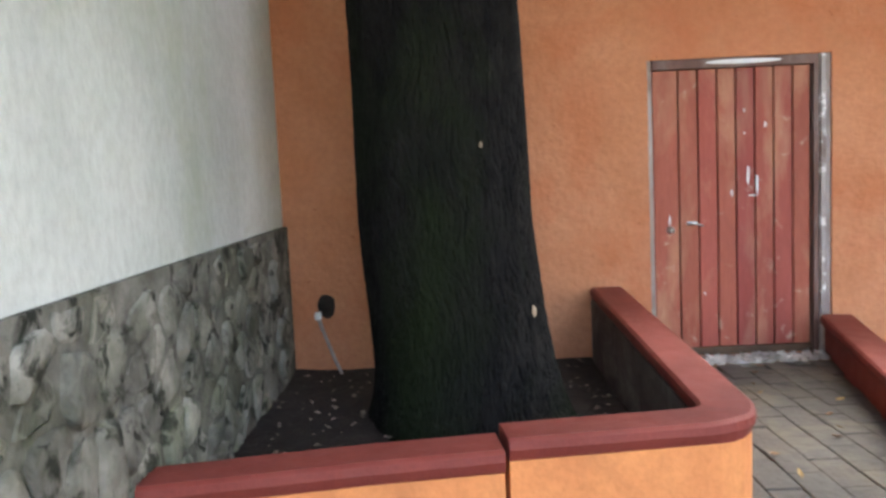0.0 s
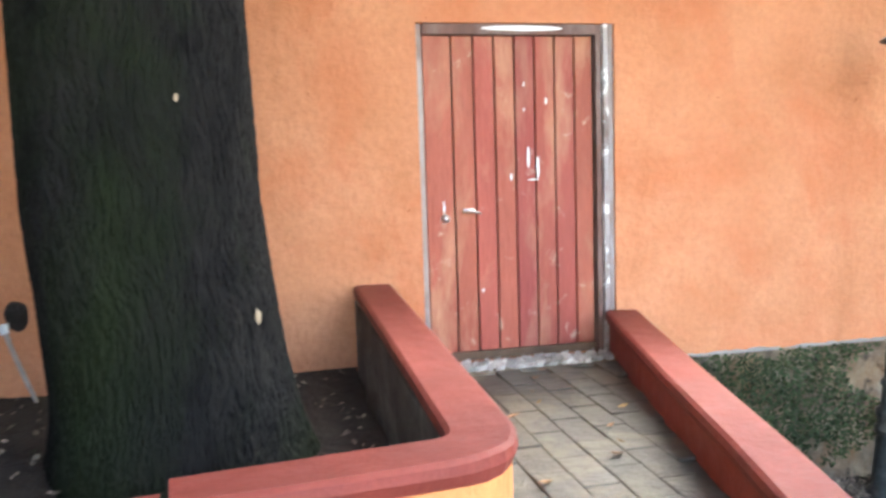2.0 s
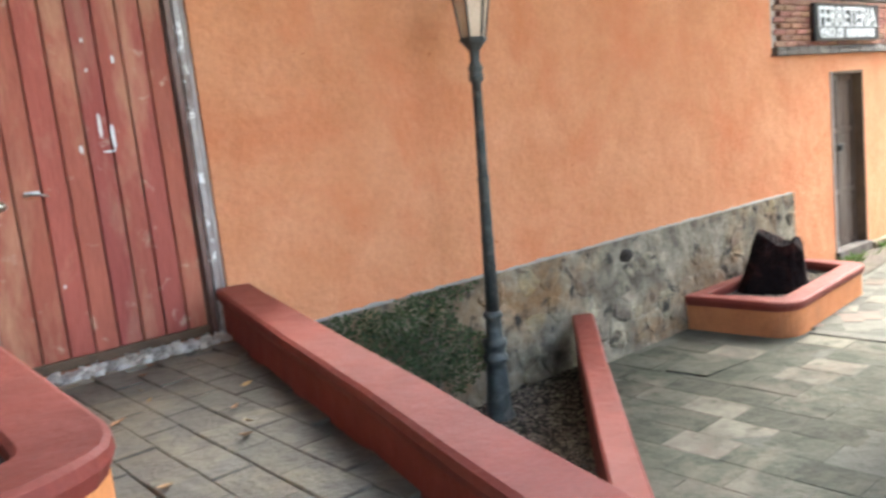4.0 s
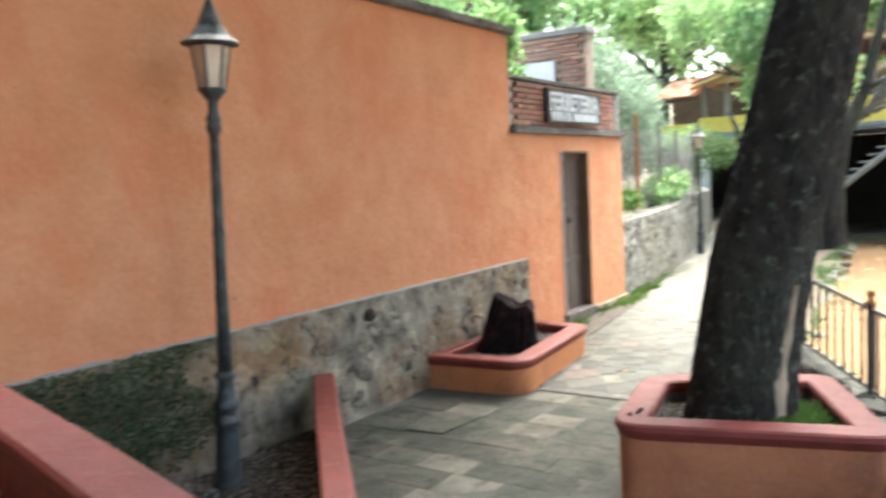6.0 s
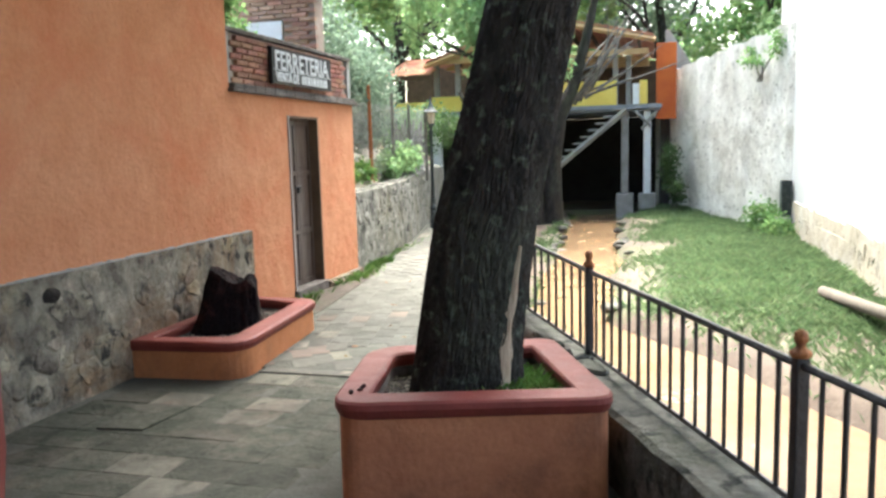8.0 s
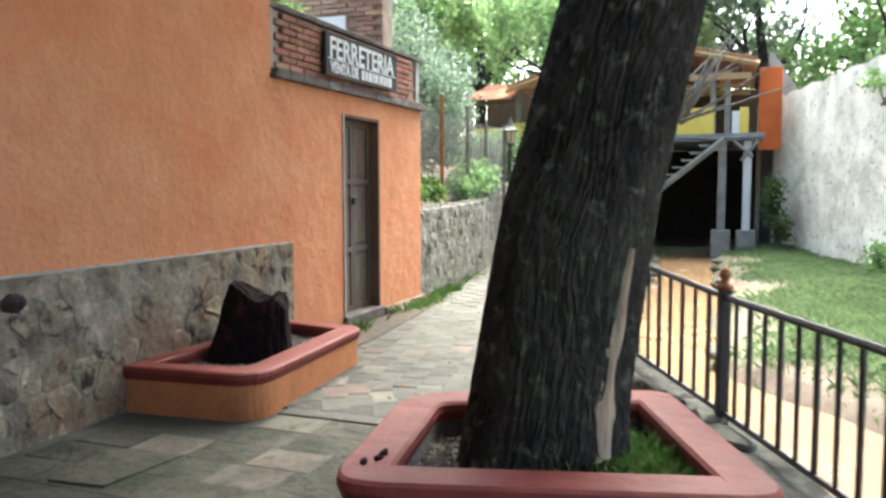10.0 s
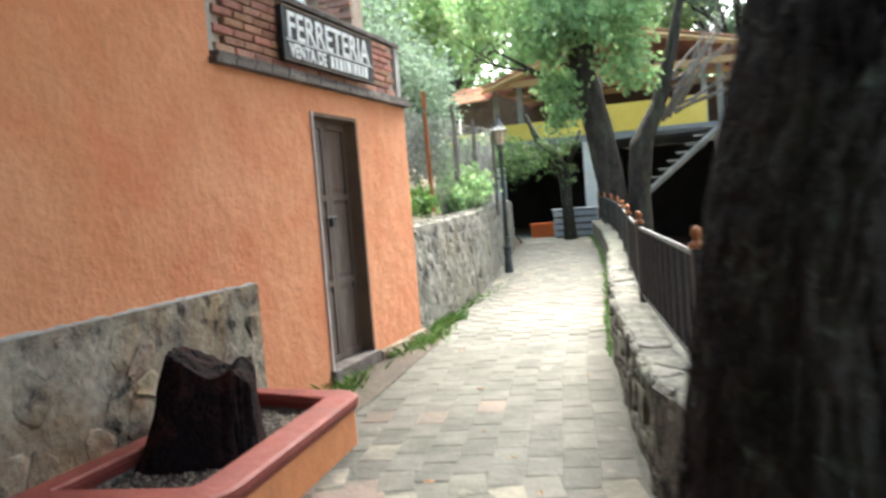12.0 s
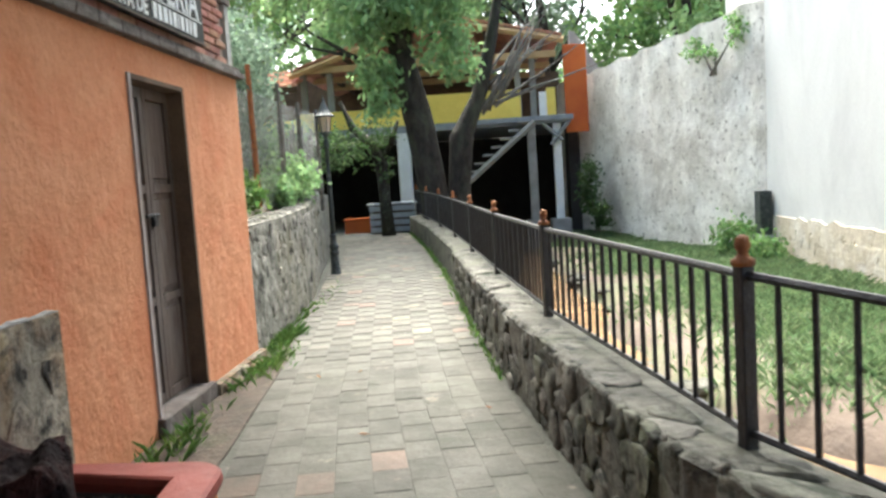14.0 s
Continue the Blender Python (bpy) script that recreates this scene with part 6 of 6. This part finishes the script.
part("pipe", bm, M_PIPE, pipe, smooth=True)
part("support", box(7.55, 7.95, -2.05, -1.65, -1.6, -1.09, bevel=0.03), M_STONE, pipe, "rough stone support")

# ---------------------------------------------------------------- balcony house over the stream
hs_ = thing("balcony_house", 28.5, 4.5, -1.4, "open timber balcony house on columns over the stream", "house")
part("deck", box(25.7, 32, 0.6, 9.6, 1.76, 1.95, bevel=0.01), M_GREYBLUE, hs_, "grey concrete deck")
part("deck_lip", box(25.55, 25.7, 0.55, 3.6, 1.84, 1.97, bevel=0.008), M_GREYBLUE, hs_)
# walls added to close the dark void; their colour stands for its shade
part("back_wall", box(31.8, 32.1, 0.3, 9.9, -1.6, 1.75), M_DARKROOM, hs_, "wall under the deck, coloured dark for its shade")
part("side_wall", box(26.6, 32, 9.6, 9.9, -1.6, 1.75), M_DARKROOM, hs_, "side wall coloured dark for the shade")
part("side_wall", box(26.8, 32, 0.3, 0.6, -1.6, 1.75), M_DARKROOM, hs_, "side wall coloured dark for the shade")
part("cross_wall", box(26.9, 31.8, 4.75, 4.95, -1.6, 1.75), M_DARKROOM, hs_, "dividing wall under the deck, coloured dark for its shade")
for y0, y1, zt in ((0.3, 2.6, 3.85), (2.6, 6.2, 4.25), (6.2, 10.6, 4.4)):
    part("upper_back_wall", box(31.8, 32.1, y0, y1, 1.95, zt), M_BEAMDARK, hs_, "dark timber back wall")
for y, w, z0, z1, m_ in ((0.98, 0.11, -0.78, 1.76, M_WHITEPAINT), (1.66, 0.11, -0.78, 1.76, M_CONC), (5.1, 0.17, -0.85, 1.76, M_WHITEPAINT), (7.75, 0.15, -0.85, 1.76, M_WHITEPAINT)):
    col = part("column", box(25.9 - w, 25.9 + w, y - w, y + w, z0, z1, bevel=0.015), m_, hs_, "painted column")
    if y < 3:
        part("pedestal", box(25.6, 26.2, y - 0.26, y + 0.26, -1.7, z0, bevel=0.02), M_CONC, col, "rough concrete pedestal")
for y0, y1, z0, z1 in ((1.9, 4.6, 1.96, 2.72), (4.75, 7.85, 1.96, 2.45), (7.95, 9.3, 1.96, 2.3), (0.98, 1.22, 1.97, 2.7)):
    part("yellow_panel", box(25.72, 25.8, y0, y1, z0, z1, bevel=0.01), M_YELLOW, hs_, "bright yellow balcony panel")
part("white_board", box(25.68, 25.716, 1.22, 1.42, 1.97, 2.6), M_WHITEPAINT, hs_, "white board")
for y in (1.55, 1.95, 4.7, 7.0, 7.72, 9.3):
    zt = 3.75 if y < 7 else 3.55
    part("roof_post", box(25.86, 26.0, y - 0.08, y + 0.08, 1.95, zt, bevel=0.008), M_CONC, hs_, "grey roof post")
bm = bmesh.new()
PK = (4.1, 4.72)
for (ya, za), (yb, zb) in (((0.8, 3.95), PK), (PK, (7.9, 3.5))):
    n = 18
    for i in range(n):
        t0, t1 = i / n, (i + 1) / n
        y0, z0, y1, z1 = ya + t0 * (yb - ya), za + t0 * (zb - za), ya + t1 * (yb - ya), za + t1 * (zb - za)
        for x in np.arange(25.2, 32.2, 0.5):
            c_ = [bm.verts.new(p) for p in ((x, y0, z0), (x + 0.48, y0, z0), (x + 0.48, y1, z1 + 0.03), (x, y1, z1 + 0.03), (x, y0, z0 + 0.05), (x + 0.48, y0, z0 + 0.05), (x + 0.48, y1, z1 + 0.07), (x, y1, z1 + 0.07))]
            for f in ((0, 1, 2, 3), (7, 6, 5, 4), (0, 4, 5, 1), (1, 5, 6, 2), (2, 6, 7, 3), (3, 7, 4, 0)):
                bm.faces.new([c_[k] for k in f])
rf = part("roof", bm, M_TILEROOF, hs_, "terracotta tile gable roof")
for (ya, za), (yb, zb) in (((0.75, 3.9), (4.1, 4.67)), ((4.1, 4.67), (7.95, 3.45))):
    bm = bmesh.new()
    add_tube(bm, [(25.25, ya, za - 0.06), (25.25, yb, zb - 0.06)], [0.09, 0.09], 4)
    part("barge_board", bm, M_BEAM, hs_, "pale timber barge board")
for x in (25.35, 27.5, 29.5):
    part("tie_beam", box(x, x + 0.14, 0.95, 7.8, 3.45, 3.62, bevel=0.01), M_BEAM, hs_, "pale timber tie beam")
for k in range(9):
    y = 1.2 + 0.75 * k
    zr = float(np.interp(y, [0.8, 4.1, 7.9], [3.9, 4.66, 3.44]))
    part("purlin", box(25.25, 32, y, y + 0.09, zr - 0.13, zr - 0.02), M_BEAMDARK, hs_)
bm = bmesh.new()
for i in range(9):
    for k in range(7):
        y0, x0, z0 = 7.72 + 0.22 * k, 25.0 + 0.3 * i, 3.12 + 0.085 * i
        c_ = [bm.verts.new(p) for p in ((x0, y0, z0), (x0 + 0.33, y0, z0 + 0.085), (x0 + 0.33, y0 + 0.2, z0 + 0.085), (x0, y0 + 0.2, z0), (x0, y0, z0 + 0.05), (x0 + 0.33, y0, z0 + 0.115), (x0 + 0.33, y0 + 0.2, z0 + 0.115), (x0, y0 + 0.2, z0 + 0.05))]
        for f in ((3, 2, 1, 0), (4, 5, 6, 7), (0, 1, 5, 4), (1, 2, 6, 5), (2, 3, 7, 6), (3, 0, 4, 7)):
            bm.faces.new([c_[q] for q in f])
part("side_roof", bm, M_TILEROOF, hs_, "lower terracotta side roof")
part("side_beam", box(25.08, 25.2, 7.7, 9.3, 2.96, 3.1), M_BEAMDARK, hs_)
part("orange_board", box(25.85, 25.95, 0.12, 0.72, 1.5, 3.8, bevel=0.01), M_ORANGEBOARD, hs_, "tall orange board")
bm = add_tube(bmesh.new(), [(25.65, 0.85, 1.3), (25.65, 1.35, 1.75)], [0.05, 0.05], 4)
add_tube(bm, [(25.65, 1.15, 1.2), (25.65, 0.7, 1.75)], [0.05, 0.05], 4)
part("brace", bm, M_CONC, hs_, "grey diagonal brace")
sts = thing("staircase", 25.4, 3.0, -1.4, "grey open concrete stair rising to the balcony", "staircase")
for k in range(14):
    y = 1.75 + 0.235 * k
    z = 1.84 - 0.2 * k
    part("tread", box(25.15, 25.68, y, y + 0.29, z - 0.05, z, bevel=0.008), M_CONC, sts)
for x in (25.13, 25.66):
    bm = bmesh.new()
    add_tube(bm, [(x, 1.6, 1.8), (x, 1.75 + 0.235 * 14, 1.8 - 0.2 * 14)], [0.075, 0.075], 4)
    part("stringer", bm, M_CONC, sts, "sloping grey stringer")

# slatted box and terracotta trough at the path's end
bx_ = thing("slatted_box", 23.6, 5.25, -0.76, "grey slatted wooden planter box at the path's end", "planter box")
for k in range(4):
    part("slat", box(23.45, 23.49, 4.68, 5.8, -0.72 + 0.17 * k, -0.6 + 0.17 * k, bevel=0.006), M_SLAT, bx_)
for y in (4.68, 5.72):
    part("post", box(23.49, 23.57, y, y + 0.08, -0.76, -0.02, bevel=0.006), M_CONC, bx_)
part("back", box(23.57, 23.62, 4.68, 5.8, -0.76, -0.06), M_BEAMDARK, bx_)
part("side", box(23.62, 24.2, 4.68, 4.74, -0.76, -0.08), M_CONC, bx_)
part("rail", box(23.42, 23.64, 4.64, 5.84, -0.06, -0.01, bevel=0.006), M_SLAT, bx_, "top rail")
tg = thing("trough", 24.3, 6.2, -0.76, "small terracotta flower trough", "trough")
bm = box(24.1, 24.5, 5.85, 6.55, -0.77, -0.42, bevel=0.03)
part("body", bm, M_ORANGEBOARD, tg)
part("rim", box(24.08, 24.52, 5.83, 6.57, -0.42, -0.38, bevel=0.01), M_ORANGEBOARD, tg)

# loose paving slab in the yard
bm = add_prism(bmesh.new(), [(4.5, 4.4), (4.53, 4.06), (5.08, 4.0), (5.0, 4.47)], LOW - 0.01, lambda x, y: LOW + 0.008 + 0.014 * (5.1 - x))
tagged(part("paving_slab", bm, M_YARD), "loose grey-green paving slab tilted in the yard", "slab")

# ---------------------------------------------------------------- fallen leaves
rg = random.Random(7)
for i in range(26):
    if i < 16:
        x, y, z = rg.uniform(0.0, 0.95), rg.uniform(2.7, 4.8), 0.042
    else:
        x, y, z = rg.uniform(6.5, 11), rg.uniform(2.7, 4.3), UP + 0.012
    if i >= 2:
        bm = bmesh.new()
        s = rg.uniform(0.02, 0.05)
        a = [bm.verts.new((s * px, s * py * 0.5, s * pz)) for px, py, pz in ((-1, 0, 0.1), (-0.3, 0.7, 0.3), (0.5, 0.6, 0.25), (1.1, 0, 0.4), (0.5, -0.6, 0.3), (-0.3, -0.7, 0.2), (0, 0, 0))]
        for k in range(6):
            bm.faces.new((a[k], a[(k + 1) % 6], a[6]))
        ob = part("fallen_leaf", bm, M_DRYLEAF)
        ob.matrix_basis = pose(x, y, z, rg.uniform(-15, 15), rg.uniform(-15, 15), rg.uniform(0, 360))
        tagged(ob, "dry brown fallen leaf on the paving", "leaf", "fallen leaves")

# ---------------------------------------------------------------- bricks and pavers
def brick_mesh(name, l, d, h, material, bevel=0.006):
    bm = box(-l / 2, l / 2, -d / 2, d / 2, -h / 2, h / 2)
    bmesh.ops.bevel(bm, geom=bm.edges[:], offset=bevel, segments=1, affect="EDGES")
    me = bpy.data.meshes.new(name)
    bm.to_mesh(me)
    bm.free()
    me.materials.append(material)
    return me


def put_piece(name, me, owner, m):
    ob = new(name, me)
    ob.parent = owner
    ob.matrix_basis = m
    return ob


rg = random.Random(19)
bme = brick_mesh("brick", 0.236, 0.08, 0.054, M_BRICK)
bme_lit = brick_mesh("brick", 0.236, 0.08, 0.054, M_BRICK_LIT)
for j in range(8):
    z = 1.586 + 0.064 * j
    n = 13
    for i in range(n + (j % 2)):
        x = 7.84 + 0.248 * i - (0.124 if j % 2 else 0)
        if 7.72 < x - 0.1 and x + 0.1 < 11.02:
            put_piece("brick", bme, par, pose(x, 5.05 + rg.uniform(-0.006, 0.006), z, 0, rg.uniform(-1, 1), 0))
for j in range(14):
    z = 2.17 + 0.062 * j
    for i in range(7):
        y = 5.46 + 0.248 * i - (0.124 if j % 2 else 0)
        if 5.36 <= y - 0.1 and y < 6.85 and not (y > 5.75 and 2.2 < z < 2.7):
            put_piece("brick", bme_lit, gab, pose(10.75 + rg.uniform(-0.006, 0.006), y, z, 0, 0, 90))
tme = brick_mesh("tile", 0.303, 0.149, 0.03, M_WALKTILE, 0.004)
for j in range(10):
    x = -0.2 + 0.153 * j
    for i in range(10):
        y = 4.62 - 0.308 * i - (0.154 if j % 2 else 0)
        if y < 2.3 or x > 1.06 - max(0, (4.6 - y) * 0.24) or y > 4.64:
            continue
        put_piece("tile", tme, walkway, pose(x, y, 0.019 + rg.uniform(-0.003, 0.004), rg.uniform(-0.7, 0.7), rg.uniform(-0.7, 0.7), 90))
pmes = [brick_mesh("paver", 0.295, 0.194, 0.03, m_, 0.003) for m_ in (M_PAVER, M_PAVER_PALE, M_PAVER_RED)]
ymes = [brick_mesh("paver", 0.397, 0.297, 0.03, m_, 0.0025) for m_ in (M_YARD, M_YARD_PALE, M_YARD)]
count = 0
rests = [([], []), ([], []), ([], [])]


def lay(x, y, z, owner, near, rz=90.0):
    u = rg.random()
    n_ = noise.noise(Vector((x * 0.9, y * 0.9, 4)))
    worn = 0.55 if z == LOW and abs(y - (3.5 + 0.06 * (x - 4))) < 0.28 and x > 3.4 else 0
    kind_ = 1 if u < 0.07 + 0.12 * n_ + worn else 2 if u > 0.96 - 0.1 * n_ else 0
    if near:
        put_piece("paver", (ymes if owner == yard else pmes)[kind_], owner, pose(x, y, z - 0.013 + rg.uniform(-0.002, 0.002), rg.uniform(-0.6, 0.6), rg.uniform(-0.6, 0.6), rz))
        return
    rest_v, rest_f = rests[kind_]
    k = len(rest_v)
    hx, hy, t = 0.1475, 0.097, z + rg.uniform(-0.0005, 0.003)
    ca, sa = math.cos(radians(rz)), math.sin(radians(rz))
    for dz, e in ((-0.02, 0), (-0.002, 0), (0, 0.003)):
        for px, py in ((-hx + e, -hy + e), (hx - e, -hy + e), (hx - e, hy - e), (-hx + e, hy - e)):
            rest_v.append((x + px * ca - py * sa, y + px * sa + py * ca, t + dz))
    for l in (0, 4):
        for i in range(4):
            j = (i + 1) % 4
            rest_f.append((k + l + i, k + l + j, k + l + 4 + j, k + l + 4 + i))
    rest_f.append((k + 8, k + 9, k + 10, k + 11))


for col in range(20):
    x = 6.3 + (0.15 if col % 2 else 0)
    while x < 25:
        y = fence_y(x) + 0.4 + 0.199 * col
        if y < path_left(x) - 0.03:
            near = 7.0 < x < 11.5 and count < 300
            count += near
            lay(x, y, path_z(x), path, near, math.degrees(math.atan2(fence_y(x + 0.15) - fence_y(x - 0.15), 0.3)))
        x += 0.3
row = 0
x = 1.6
while x < 5.85:
    y = max(0.6, fence_y(x) + 0.3) + (0.2 if row % 2 else 0)
    while y < 4.85:
        inside = 3.5 < x < 5.4 and y < 2.55
        if not inside and y < 2.68 + (x - 1.85) * 0.94 and not (x > 5.5 and y > 3.85):
            lay(x, y, LOW, yard, True)
        y += 0.402
    x += 0.302
    row += 1
for (rest_v, rest_f), m_ in zip(rests, (M_PAVER_I, M_PAVER_PALE, M_PAVER_RED)):
    rest = data_part("pavers", rest_v, rest_f, m_, path, "worn brick pavers")
    rest["kind"] = "stuff"
